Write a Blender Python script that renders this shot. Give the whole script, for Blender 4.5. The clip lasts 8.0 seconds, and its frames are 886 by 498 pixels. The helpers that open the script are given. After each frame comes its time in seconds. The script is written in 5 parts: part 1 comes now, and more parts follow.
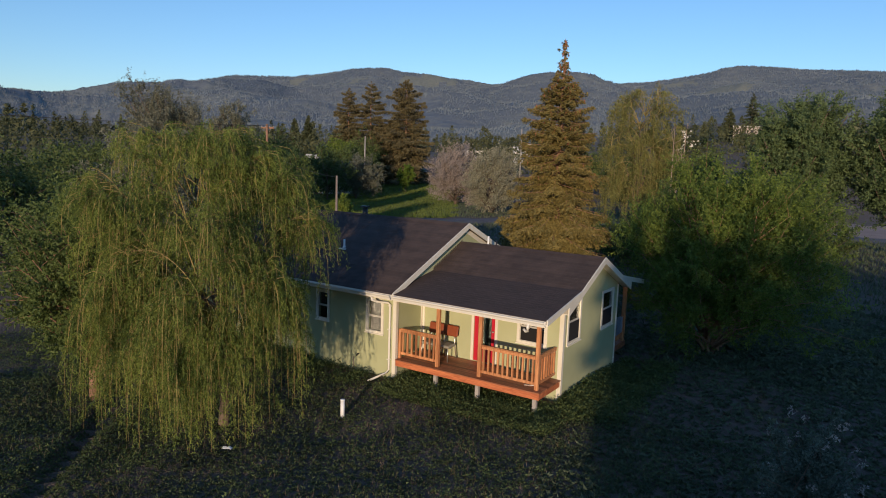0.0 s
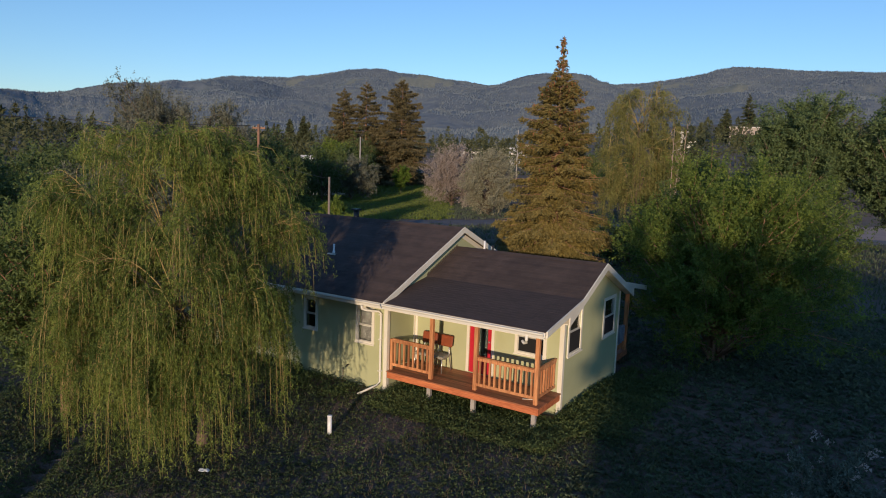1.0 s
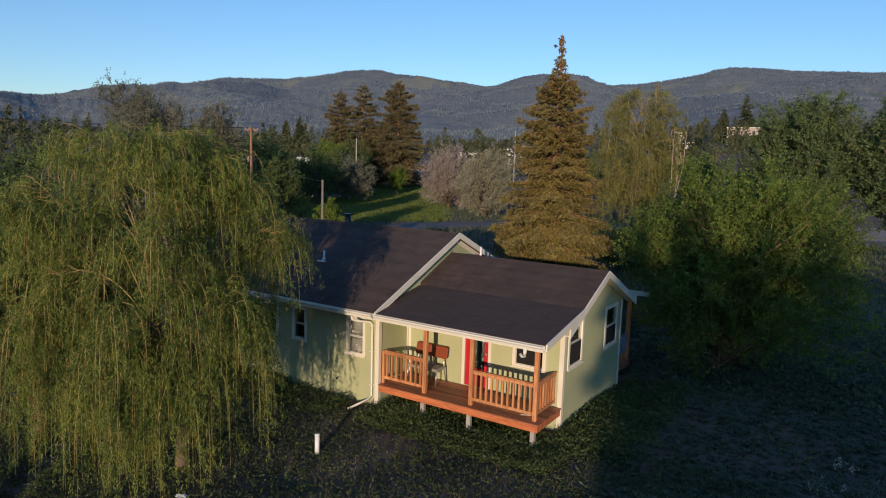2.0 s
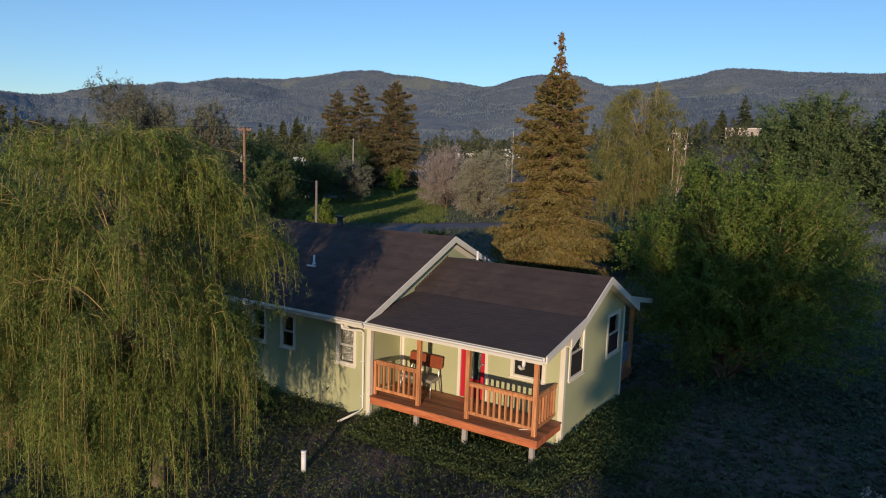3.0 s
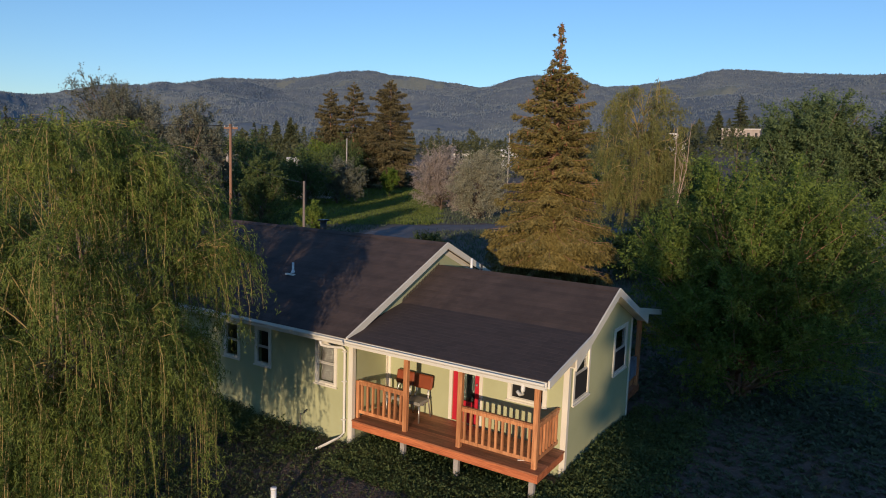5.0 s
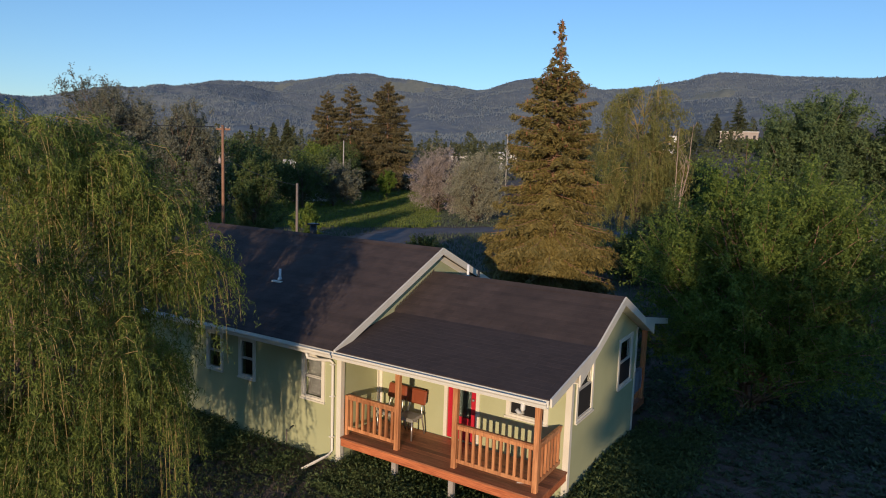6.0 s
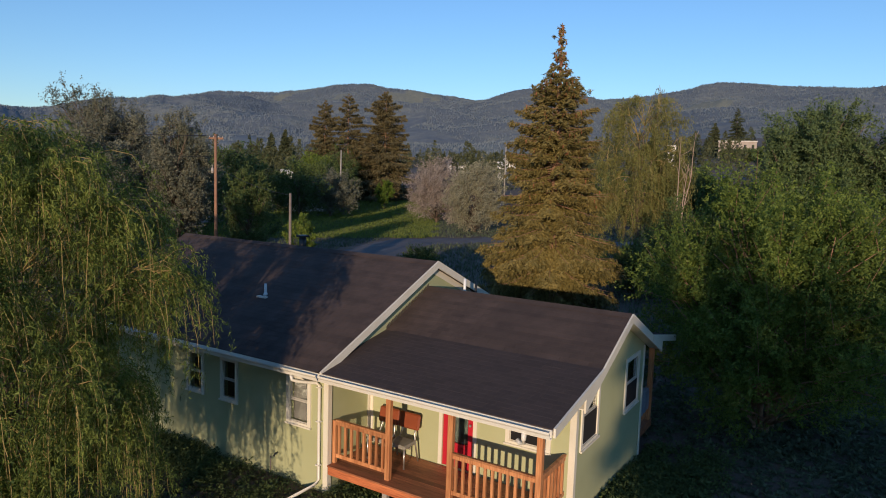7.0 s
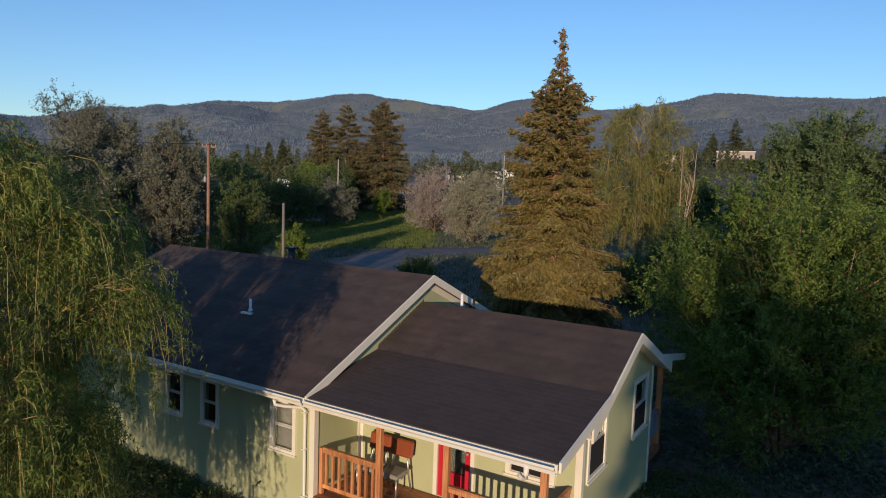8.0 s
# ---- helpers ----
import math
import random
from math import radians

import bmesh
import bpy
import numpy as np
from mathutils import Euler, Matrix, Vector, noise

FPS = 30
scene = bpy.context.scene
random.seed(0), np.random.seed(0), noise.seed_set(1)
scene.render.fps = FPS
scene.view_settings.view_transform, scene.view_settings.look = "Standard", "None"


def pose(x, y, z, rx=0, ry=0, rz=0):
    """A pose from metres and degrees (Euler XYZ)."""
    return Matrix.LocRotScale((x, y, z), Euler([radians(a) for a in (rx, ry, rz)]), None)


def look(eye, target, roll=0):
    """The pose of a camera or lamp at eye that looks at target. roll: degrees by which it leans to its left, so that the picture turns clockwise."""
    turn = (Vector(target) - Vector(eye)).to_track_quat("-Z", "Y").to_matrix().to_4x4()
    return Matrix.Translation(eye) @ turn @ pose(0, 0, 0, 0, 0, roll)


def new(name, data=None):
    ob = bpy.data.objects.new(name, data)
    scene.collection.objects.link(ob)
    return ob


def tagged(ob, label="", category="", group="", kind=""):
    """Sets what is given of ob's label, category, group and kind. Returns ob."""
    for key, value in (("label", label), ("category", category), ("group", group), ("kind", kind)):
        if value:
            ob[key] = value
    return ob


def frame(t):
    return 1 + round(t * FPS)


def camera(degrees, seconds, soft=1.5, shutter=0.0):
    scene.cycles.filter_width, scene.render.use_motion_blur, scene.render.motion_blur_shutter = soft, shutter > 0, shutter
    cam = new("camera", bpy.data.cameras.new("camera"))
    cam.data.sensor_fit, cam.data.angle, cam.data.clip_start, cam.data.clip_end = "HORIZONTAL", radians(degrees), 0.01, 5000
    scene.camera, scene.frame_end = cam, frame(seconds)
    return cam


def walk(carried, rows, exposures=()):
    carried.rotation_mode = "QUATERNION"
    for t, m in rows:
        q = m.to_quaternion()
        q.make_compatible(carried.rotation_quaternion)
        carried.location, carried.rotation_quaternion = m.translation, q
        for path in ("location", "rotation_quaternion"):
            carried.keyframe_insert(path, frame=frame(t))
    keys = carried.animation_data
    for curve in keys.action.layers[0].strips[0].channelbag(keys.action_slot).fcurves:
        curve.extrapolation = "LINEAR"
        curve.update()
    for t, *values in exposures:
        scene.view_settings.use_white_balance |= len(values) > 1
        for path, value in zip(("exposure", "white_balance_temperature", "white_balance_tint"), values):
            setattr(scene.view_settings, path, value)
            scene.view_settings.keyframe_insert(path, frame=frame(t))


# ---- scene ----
cam = camera(67.2, 8.0, soft=1.0)
PATH = [
    (0, (-0.4059, 0.4013, 7.4209), (-1.6491, 2.3127, 7.1173), 2.0),
    (0.5, (-0.6854, 0.9051, 7.4140), (-1.9239, 2.8198, 7.1127), 2.0),
    (1, (-0.9533, 1.3858, 7.4301), (-2.1862, 3.3039, 7.1300), 2.0),
    (1.5, (-1.1764, 1.8273, 7.4692), (-2.4058, 3.7478, 7.1714), 1.9),
    (3, (-1.8296, 3.1119, 7.5083), (-3.0509, 5.0393, 7.2139), 1.9),
    (3.5, (-2.0470, 3.5155, 7.5014), (-3.2637, 5.4452, 7.2082), 2.0),
    (4, (-2.2666, 3.9330, 7.4899), (-3.4799, 5.8650, 7.1978), 1.9),
    (4.5, (-2.4806, 4.3424, 7.4853), (-3.6915, 6.2755, 7.1932), 1.9),
    (6, (-3.1901, 5.7028, 7.4324), (-4.3941, 7.6417, 7.1495), 2.0),
    (6.5, (-3.4247, 6.1743, 7.4244), (-4.6288, 8.1167, 7.1564), 1.9),
    (7, (-3.6696, 6.6620, 7.4037), (-4.8737, 8.6066, 7.1541), 1.9),
    (7.5, (-3.9192, 7.1219, 7.3933), (-5.1209, 9.0689, 7.1599), 1.9),
    (8, (-4.1745, 7.5808, 7.3887), (-5.3762, 9.5312, 7.1725), 2.0),
]
walk(cam, [(t, look(eye, target, roll)) for t, eye, target, roll in PATH], exposures=[(0, 0.0, 5350, 16), (8, 0.0, 5350, 16)])


# ---- sky, sun ----
world = bpy.data.worlds.new("evening_sky")
scene.world = world
world.use_nodes = True
SUN_TRAVEL = Vector((-0.40, 1.0, -0.14)).normalized()
wn = world.node_tree
sky = wn.nodes.new("ShaderNodeTexSky")
sky.sky_type = "NISHITA"
sky.sun_disc = False
sky.sun_elevation = math.asin(-SUN_TRAVEL.z)
sky.sun_rotation = math.atan2(-SUN_TRAVEL.x, -SUN_TRAVEL.y)
sky.air_density, sky.dust_density, sky.ozone_density = 1.0, 0.0, 2.5
wn.links.new(sky.outputs[0], wn.nodes["Background"].inputs[0])
wn.nodes["Background"].inputs[1].default_value = 0.168
sun = new("sun", bpy.data.lights.new("sun", "SUN"))
sun.data.energy, sun.data.angle, sun.data.color = 4.2, radians(0.6), (1.0, 0.70, 0.38)
sun.matrix_world = Matrix.Translation((0, 0, 60)) @ SUN_TRAVEL.to_track_quat("-Z", "Y").to_matrix().to_4x4()


# ---- materials ----
def surface(name, dark, light, rough=0.8, scale=3.0, fine=40.0, bump=0.2, metal=0.0, spots=None, per_object=0.0, per_island=0.0, depth=0.01, grain=None):
    """A procedural surface: two colours mixed at two scales of noise, with a fine relief."""
    m = bpy.data.materials.new(name)
    m.use_nodes = True
    t = m.node_tree
    n, l = t.nodes, t.links
    p = n["Principled BSDF"]
    tc = n.new("ShaderNodeTexCoord")
    a = n.new("ShaderNodeTexNoise")
    a.inputs["Scale"].default_value, a.inputs["Detail"].default_value = scale, 5.0
    b = n.new("ShaderNodeTexNoise")
    b.inputs["Scale"].default_value, b.inputs["Detail"].default_value = fine, 3.0
    place = tc.outputs["Object"]
    if grain:
        mp = n.new("ShaderNodeMapping")
        mp.inputs["Scale"].default_value = grain
        l.new(place, mp.inputs["Vector"])
        place = mp.outputs[0]
    for q in (a, b):
        l.new(place, q.inputs["Vector"])
    add = n.new("ShaderNodeMath")
    add.operation = "MULTIPLY_ADD"
    add.inputs[1].default_value = 0.55
    l.new(a.outputs["Fac"], add.inputs[0])
    half = n.new("ShaderNodeMath")
    half.operation = "MULTIPLY"
    half.inputs[1].default_value = 0.45
    l.new(b.outputs["Fac"], half.inputs[0])
    l.new(half.outputs[0], add.inputs[2])
    ramp = n.new("ShaderNodeValToRGB")
    ramp.color_ramp.elements[0].position, ramp.color_ramp.elements[1].position = 0.33, 0.67
    ramp.color_ramp.elements[0].color, ramp.color_ramp.elements[1].color = (*dark, 1), (*light, 1)
    if spots:
        e = ramp.color_ramp.elements.new(0.50)
        e.color = (*spots, 1)
    l.new(add.outputs[0], ramp.inputs[0])
    out = ramp.outputs[0]
    for share, source, socket in ((per_object, "ShaderNodeObjectInfo", "Random"), (per_island, "ShaderNodeNewGeometry", "Random Per Island")):
        if share:
            oi = n.new(source)
            hs = n.new("ShaderNodeHueSaturation")
            mr = n.new("ShaderNodeMapRange")
            mr.inputs["To Min"].default_value, mr.inputs["To Max"].default_value = 1 - share, 1 + share
            l.new(oi.outputs[socket], mr.inputs["Value"])
            l.new(mr.outputs[0], hs.inputs["Value"])
            l.new(out, hs.inputs["Color"])
            out = hs.outputs[0]
    l.new(out, p.inputs["Base Color"])
    bp = n.new("ShaderNodeBump")
    bp.inputs["Strength"].default_value, bp.inputs["Distance"].default_value = bump, depth
    l.new(b.outputs["Fac"], bp.inputs["Height"])
    l.new(bp.outputs[0], p.inputs["Normal"])
    p.inputs["Roughness"].default_value, p.inputs["Metallic"].default_value = rough, metal
    return m


def foliage(name, dark, light, through_light=0.3, rough=0.6, scale=0.9):
    """Leaves: a colour of its own for each leaf, part of the light passing through."""
    m = bpy.data.materials.new(name)
    m.use_nodes = True
    t = m.node_tree
    n, l = t.nodes, t.links
    p = n["Principled BSDF"]
    geo = n.new("ShaderNodeNewGeometry")
    tc = n.new("ShaderNodeTexCoord")
    big = n.new("ShaderNodeTexNoise")
    big.inputs["Scale"].default_value, big.inputs["Detail"].default_value = scale, 3.0
    l.new(tc.outputs["Object"], big.inputs["Vector"])
    mx = n.new("ShaderNodeMath")
    mx.operation = "MULTIPLY_ADD"
    mx.inputs[1].default_value = 0.55
    sh = n.new("ShaderNodeMath")
    sh.operation = "MULTIPLY_ADD"
    sh.inputs[1].default_value, sh.inputs[2].default_value = 1.4, -0.45
    l.new(big.outputs["Fac"], sh.inputs[0])
    l.new(geo.outputs["Random Per Island"], mx.inputs[0])
    l.new(sh.outputs[0], mx.inputs[2])
    ramp = n.new("ShaderNodeValToRGB")
    ramp.color_ramp.elements[0].position, ramp.color_ramp.elements[1].position = 0.1, 0.9
    ramp.color_ramp.elements[0].color, ramp.color_ramp.elements[1].color = (*dark, 1), (*light, 1)
    l.new(mx.outputs[0], ramp.inputs[0])
    l.new(ramp.outputs[0], p.inputs["Base Color"])
    p.inputs["Roughness"].default_value = rough
    p.inputs["Specular IOR Level"].default_value = 0.25
    tr = n.new("ShaderNodeBsdfTranslucent")
    l.new(ramp.outputs[0], tr.inputs["Color"])
    mix = n.new("ShaderNodeMixShader")
    mix.inputs[0].default_value = through_light
    l.new(p.outputs[0], mix.inputs[1])
    l.new(tr.outputs[0], mix.inputs[2])
    l.new(mix.outputs[0], n["Material Output"].inputs[0])
    return m


SIDING = surface("sage_siding", (0.40, 0.41, 0.215), (0.47, 0.48, 0.265), 0.7, 1.2, 90, 0.15, depth=0.004)
WHITE = surface("cream_trim", (0.68, 0.63, 0.50), (0.80, 0.75, 0.62), 0.55, 2.0, 60, 0.1, depth=0.003)
METAL_WHITE = surface("white_metal", (0.70, 0.66, 0.56), (0.80, 0.77, 0.68), 0.35, 2.0, 50, 0.05, depth=0.002)
SHINGLE = surface("dark_shingle", (0.039, 0.027, 0.023), (0.084, 0.058, 0.047), 0.92, 2.5, 130, 0.7, per_object=0.13, per_island=0.13)
CEDAR = surface("stained_cedar", (0.27, 0.088, 0.026), (0.68, 0.32, 0.125), 0.6, 9.0, 60, 0.4, per_object=0.20, grain=(1, 1, 0.07))
DECKWOOD = surface("deck_boards", (0.150, 0.050, 0.022), (0.48, 0.19, 0.082), 0.6, 9.0, 70, 0.45, per_object=0.36, grain=(0.07, 1, 1))
FASCIA = surface("deck_fascia", (0.27, 0.058, 0.018), (0.72, 0.245, 0.085), 0.6, 7.0, 60, 0.4, per_object=0.1, grain=(0.07, 1, 1))
CONCRETE = surface("concrete", (0.30, 0.27, 0.24), (0.46, 0.42, 0.37), 0.9, 4.0, 60, 0.4)
RED = surface("red_paint", (0.42, 0.012, 0.025), (0.55, 0.02, 0.035), 0.4, 2.0, 50, 0.05, depth=0.002)
DARKFRAME = surface("interior_dark", (0.03, 0.03, 0.03), (0.06, 0.055, 0.05), 0.9, 1.0, 20, 0.1)
# near black, for sheets that stand in for dark window glass
UNLIT = surface("unlit_room", (0.007, 0.007, 0.007), (0.013, 0.012, 0.012), 0.95, 2.0, 60, 0.1)
SASH = surface("sash_vinyl", (0.44, 0.42, 0.36), (0.54, 0.51, 0.44), 0.5, 2.0, 60, 0.05, depth=0.002)
SCREEN = surface("window_blind", (0.10, 0.095, 0.085), (0.14, 0.13, 0.12), 0.9, 2.0, 80, 0.2)
DOOR_DARK = surface("door_glass_dark", (0.035, 0.045, 0.040), (0.065, 0.075, 0.062), 0.9, 3.0, 60, 0.2)
VINYL = surface("orange_vinyl", (0.20, 0.045, 0.015), (0.30, 0.075, 0.022), 0.45, 4.0, 60, 0.2)
SEATCLOTH = surface("grey_seat_cloth", (0.25, 0.235, 0.19), (0.36, 0.34, 0.28), 0.85, 5.0, 90, 0.3)
BLUECLOTH = surface("blue_cloth", (0.26, 0.30, 0.36), (0.40, 0.43, 0.48), 0.9, 6.0, 60, 0.2)
CHROME = surface("dull_steel", (0.5, 0.48, 0.45), (0.62, 0.6, 0.56), 0.35, 5.0, 60, 0.1, metal=0.8)
PLASTIC = surface("white_plastic", (0.74, 0.74, 0.72), (0.82, 0.82, 0.80), 0.4, 3.0, 50, 0.05)
BLACK = surface("black_plastic", (0.015, 0.015, 0.016), (0.03, 0.03, 0.03), 0.5, 3.0, 50, 0.1)
POLEWOOD = surface("pole_wood", (0.20, 0.105, 0.06), (0.34, 0.19, 0.11), 0.85, 3.0, 30, 0.4)
GREYPOLE = surface("weathered_pole", (0.15, 0.12, 0.10), (0.24, 0.20, 0.165), 0.9, 3.0, 30, 0.4)
BARK = surface("bark", (0.12, 0.085, 0.06), (0.23, 0.165, 0.115), 0.95, 4.0, 25, 0.8, depth=0.03)
BARK_WARM = surface("spruce_bark", (0.22, 0.12, 0.07), (0.36, 0.21, 0.13), 0.95, 4.0, 25, 0.8, depth=0.03)
TWIG = surface("willow_twig", (0.30, 0.22, 0.07), (0.45, 0.33, 0.12), 0.8, 5.0, 40, 0.3)
GREYROOF = surface("far_roof", (0.10, 0.09, 0.09), (0.16, 0.15, 0.145), 0.9, 1.0, 10, 0.2)
WALLPALE = surface("far_wall", (0.60, 0.57, 0.52), (0.72, 0.69, 0.63), 0.8, 0.6, 10, 0.1)
BROWNWALL = surface("far_brown_wall", (0.34, 0.28, 0.23), (0.44, 0.37, 0.31), 0.85, 0.6, 10, 0.1)
FLASHING = surface("brown_flashing", (0.10, 0.082, 0.060), (0.16, 0.13, 0.095), 0.5, 4.0, 50, 0.1, metal=0.3)
CONE = surface("spruce_cone", (0.20, 0.075, 0.035), (0.36, 0.15, 0.065), 0.8, 5.0, 40, 0.3)
DEADWOOD = surface("bleached_wood", (0.30, 0.21, 0.15), (0.44, 0.33, 0.24), 0.9, 4.0, 30, 0.3)
RUST = surface("rust_roof", (0.30, 0.10, 0.05), (0.42, 0.16, 0.08), 0.8, 1.0, 15, 0.2)

glass = bpy.data.materials.new("window_glass")
glass.use_nodes = True
gp = glass.node_tree.nodes["Principled BSDF"]
gp.inputs["Base Color"].default_value = (0.75, 0.8, 0.8, 1)
gp.inputs["Roughness"].default_value = 0.03
gp.inputs["Transmission Weight"].default_value = 1.0
gp.inputs["IOR"].default_value = 1.45

L_WILLOW = foliage("willow_leaf", (0.048, 0.088, 0.018), (0.300, 0.345, 0.066), 0.40)
L_GOLD = foliage("gold_willow_leaf", (0.125, 0.130, 0.036), (0.30, 0.285, 0.080), 0.38)
L_GABLE = foliage("bush_tree_leaf", (0.060, 0.105, 0.020), (0.230, 0.290, 0.048), 0.40)
L_EDGE = foliage("edge_tree_leaf", (0.060, 0.092, 0.024), (0.160, 0.205, 0.052), 0.32)
L_LIME = foliage("lime_leaf", (0.10, 0.15, 0.02), (0.24, 0.30, 0.045), 0.4)
L_MAPLE = foliage("maple_leaf", (0.058, 0.090, 0.034), (0.185, 0.245, 0.090), 0.3)
L_CONIFER = foliage("far_conifer", (0.035, 0.045, 0.020), (0.085, 0.095, 0.040), 0.1)
# shade's blue tone is mixed into this green, for plants in shadow
L_LAWN = foliage("shade_blue_lawn", (0.062, 0.082, 0.048), (0.145, 0.172, 0.092), 0.3)
L_WEED = foliage("green_weed", (0.048, 0.074, 0.024), (0.150, 0.192, 0.062), 0.3)
L_WOODS = foliage("far_woods_leaf", (0.044, 0.056, 0.028), (0.130, 0.135, 0.058), 0.25, scale=0.03)
L_GREEN = foliage("green_leaf", (0.050, 0.095, 0.012), (0.175, 0.245, 0.028), 0.35)
L_DARK = foliage("dark_leaf", (0.052, 0.078, 0.024), (0.142, 0.182, 0.050), 0.28)
L_SPRUCE = foliage("spruce_needle", (0.094, 0.084, 0.026), (0.275, 0.215, 0.062), 0.14)
L_PINE = foliage("pine_needle", (0.076, 0.066, 0.030), (0.175, 0.142, 0.060), 0.1)
# blue of the evening haze is mixed into these far needles
L_HILL = foliage("haze_blue_conifer", (0.060, 0.086, 0.120), (0.145, 0.172, 0.196), 0.1, scale=0.0045)
L_BLOSSOM = foliage("blossom", (0.23, 0.19, 0.155), (0.46, 0.385, 0.325), 0.25)
L_SILVER = foliage("silver_leaf", (0.19, 0.185, 0.115), (0.37, 0.35, 0.23), 0.2)
L_GREY = foliage("grey_leaf", (0.112, 0.118, 0.076), (0.240, 0.240, 0.165), 0.25)
L_GROUND = foliage("ground_cover", (0.042, 0.060, 0.026), (0.130, 0.158, 0.064), 0.3)
L_BUSH = foliage("bush_leaf", (0.045, 0.064, 0.042), (0.185, 0.215, 0.165), 0.2)


# ---- builders ----
def leaves(name, corners, material):
    """One mesh of loose leaves; corners has the shape (count, corners of a leaf, 3)."""
    count, k = corners.shape[:2]
    me = bpy.data.meshes.new(name)
    me.vertices.add(count * k)
    me.vertices.foreach_set("co", np.ascontiguousarray(corners, dtype=np.float32).ravel())
    me.loops.add(count * k)
    me.loops.foreach_set("vertex_index", np.arange(count * k, dtype=np.int32))
    me.polygons.add(count)
    me.polygons.foreach_set("loop_start", np.arange(0, count * k, k, dtype=np.int32))
    me.materials.append(material)
    me.update(calc_edges=True)
    return me


def unit(v):
    return v / np.maximum(np.linalg.norm(v, axis=-1, keepdims=True), 1e-9)


def leaf_shapes(centres, axes, rng, length, width, flat=False):
    """Pointed leaves along the axes, each turned at random about its own axis."""
    count = len(centres)
    axes = unit(axes)
    side = unit(np.cross(axes, rng.normal(size=(count, 3)) * (0.55 if flat else 1.0) + np.array([0, 0, 1.0 if flat else 0.0])))
    size = rng.uniform(0.65, 1.3, (count, 1))
    a, b = axes * length * size * 0.5, side * width * size * 0.5
    return np.stack([centres - a * 0.8 + b, centres + a * 1.2, centres - a * 0.8 - b], axis=1)


class Tubes:
    """Tapered tubes along lines, gathered into one mesh."""

    def __init__(self, sides=6):
        self.v, self.f, self.sides = [], [], sides

    def add(self, line, r0, r1):
        line, r0, r1 = [Vector(p) for p in line], float(r0), float(r1)
        k, start = self.sides, len(self.v)
        for i, p in enumerate(line):
            d = (line[min(i + 1, len(line) - 1)] - line[max(i - 1, 0)]).normalized()
            u = d.cross(Vector((0.31, 0.17, 0.93)) if abs(d.z) < 0.9 else Vector((1, 0.2, 0))).normalized()
            w = d.cross(u)
            r = r0 + (r1 - r0) * i / (len(line) - 1)
            for j in range(k):
                g = 2 * math.pi * j / k
                self.v.append(p + r * (math.cos(g) * u + math.sin(g) * w))
        for i in range(len(line) - 1):
            for j in range(k):
                a, b = start + i * k + j, start + i * k + (j + 1) % k
                self.f.append((a, b, b + k, a + k))
        self.f.append(tuple(start + j for j in reversed(range(k))))
        self.f.append(tuple(start + (len(line) - 1) * k + j for j in range(k)))

    def mesh(self, name, material):
        me = bpy.data.meshes.new(name)
        me.from_pydata([tuple(p) for p in self.v], [], self.f)
        me.materials.append(material)
        me.shade_smooth()
        return me


def box(bm, x0, x1, y0, y1, z0, z1):
    vs = [bm.verts.new(p) for p in ((x0, y0, z0), (x1, y0, z0), (x1, y1, z0), (x0, y1, z0), (x0, y0, z1), (x1, y0, z1), (x1, y1, z1), (x0, y1, z1))]
    for f in ((3, 2, 1, 0), (4, 5, 6, 7), (0, 1, 5, 4), (1, 2, 6, 5), (2, 3, 7, 6), (3, 0, 4, 7)):
        bm.faces.new([vs[i] for i in f])


def prism(bm, outline, axis, a, b):
    """A flat outline drawn out along axis 'x' or 'y' from a to b. Outline points: the other two coordinates."""
    def at(p, c):
        return (c, p[0], p[1]) if axis == "x" else (p[0], c, p[1])
    lo, hi = [bm.verts.new(at(p, a)) for p in outline], [bm.verts.new(at(p, b)) for p in outline]
    k = len(outline)
    bm.faces.new(lo)
    bm.faces.new(list(reversed(hi)))
    for i in range(k):
        bm.faces.new((lo[i], hi[i], hi[(i + 1) % k], lo[(i + 1) % k]))
    bmesh.ops.recalc_face_normals(bm, faces=bm.faces)


def link(name, me, parent=None, label=""):
    ob = new(name, me)
    if parent:
        ob.parent = parent
    return tagged(ob, label)


def part(name, bm, material, parent=None, label="", bevel=0.0):
    if bevel:
        bmesh.ops.bevel(bm, geom=list(bm.edges), offset=bevel, segments=1, affect="EDGES")
    me = bpy.data.meshes.new(name)
    bm.to_mesh(me)
    bm.free()
    me.materials.append(material)
    return link(name, me, parent, label)


def block(name, dims, material, parent=None, label="", bevel=0.0):
    bm = bmesh.new()
    box(bm, *dims)
    return part(name, bm, material, parent, label, bevel)


def pipe(name, line, r0, material, parent=None, label="", r1=None, sides=10):
    t = Tubes(sides)
    t.add(line, r0, r0 if r1 is None else r1)
    return link(name, t.mesh(name, material), parent, label)


# ---- ground ----
def smooth(a, b, v):
    s = np.clip((v - a) / (b - a), 0, 1)
    return s * s * (3 - 2 * s)


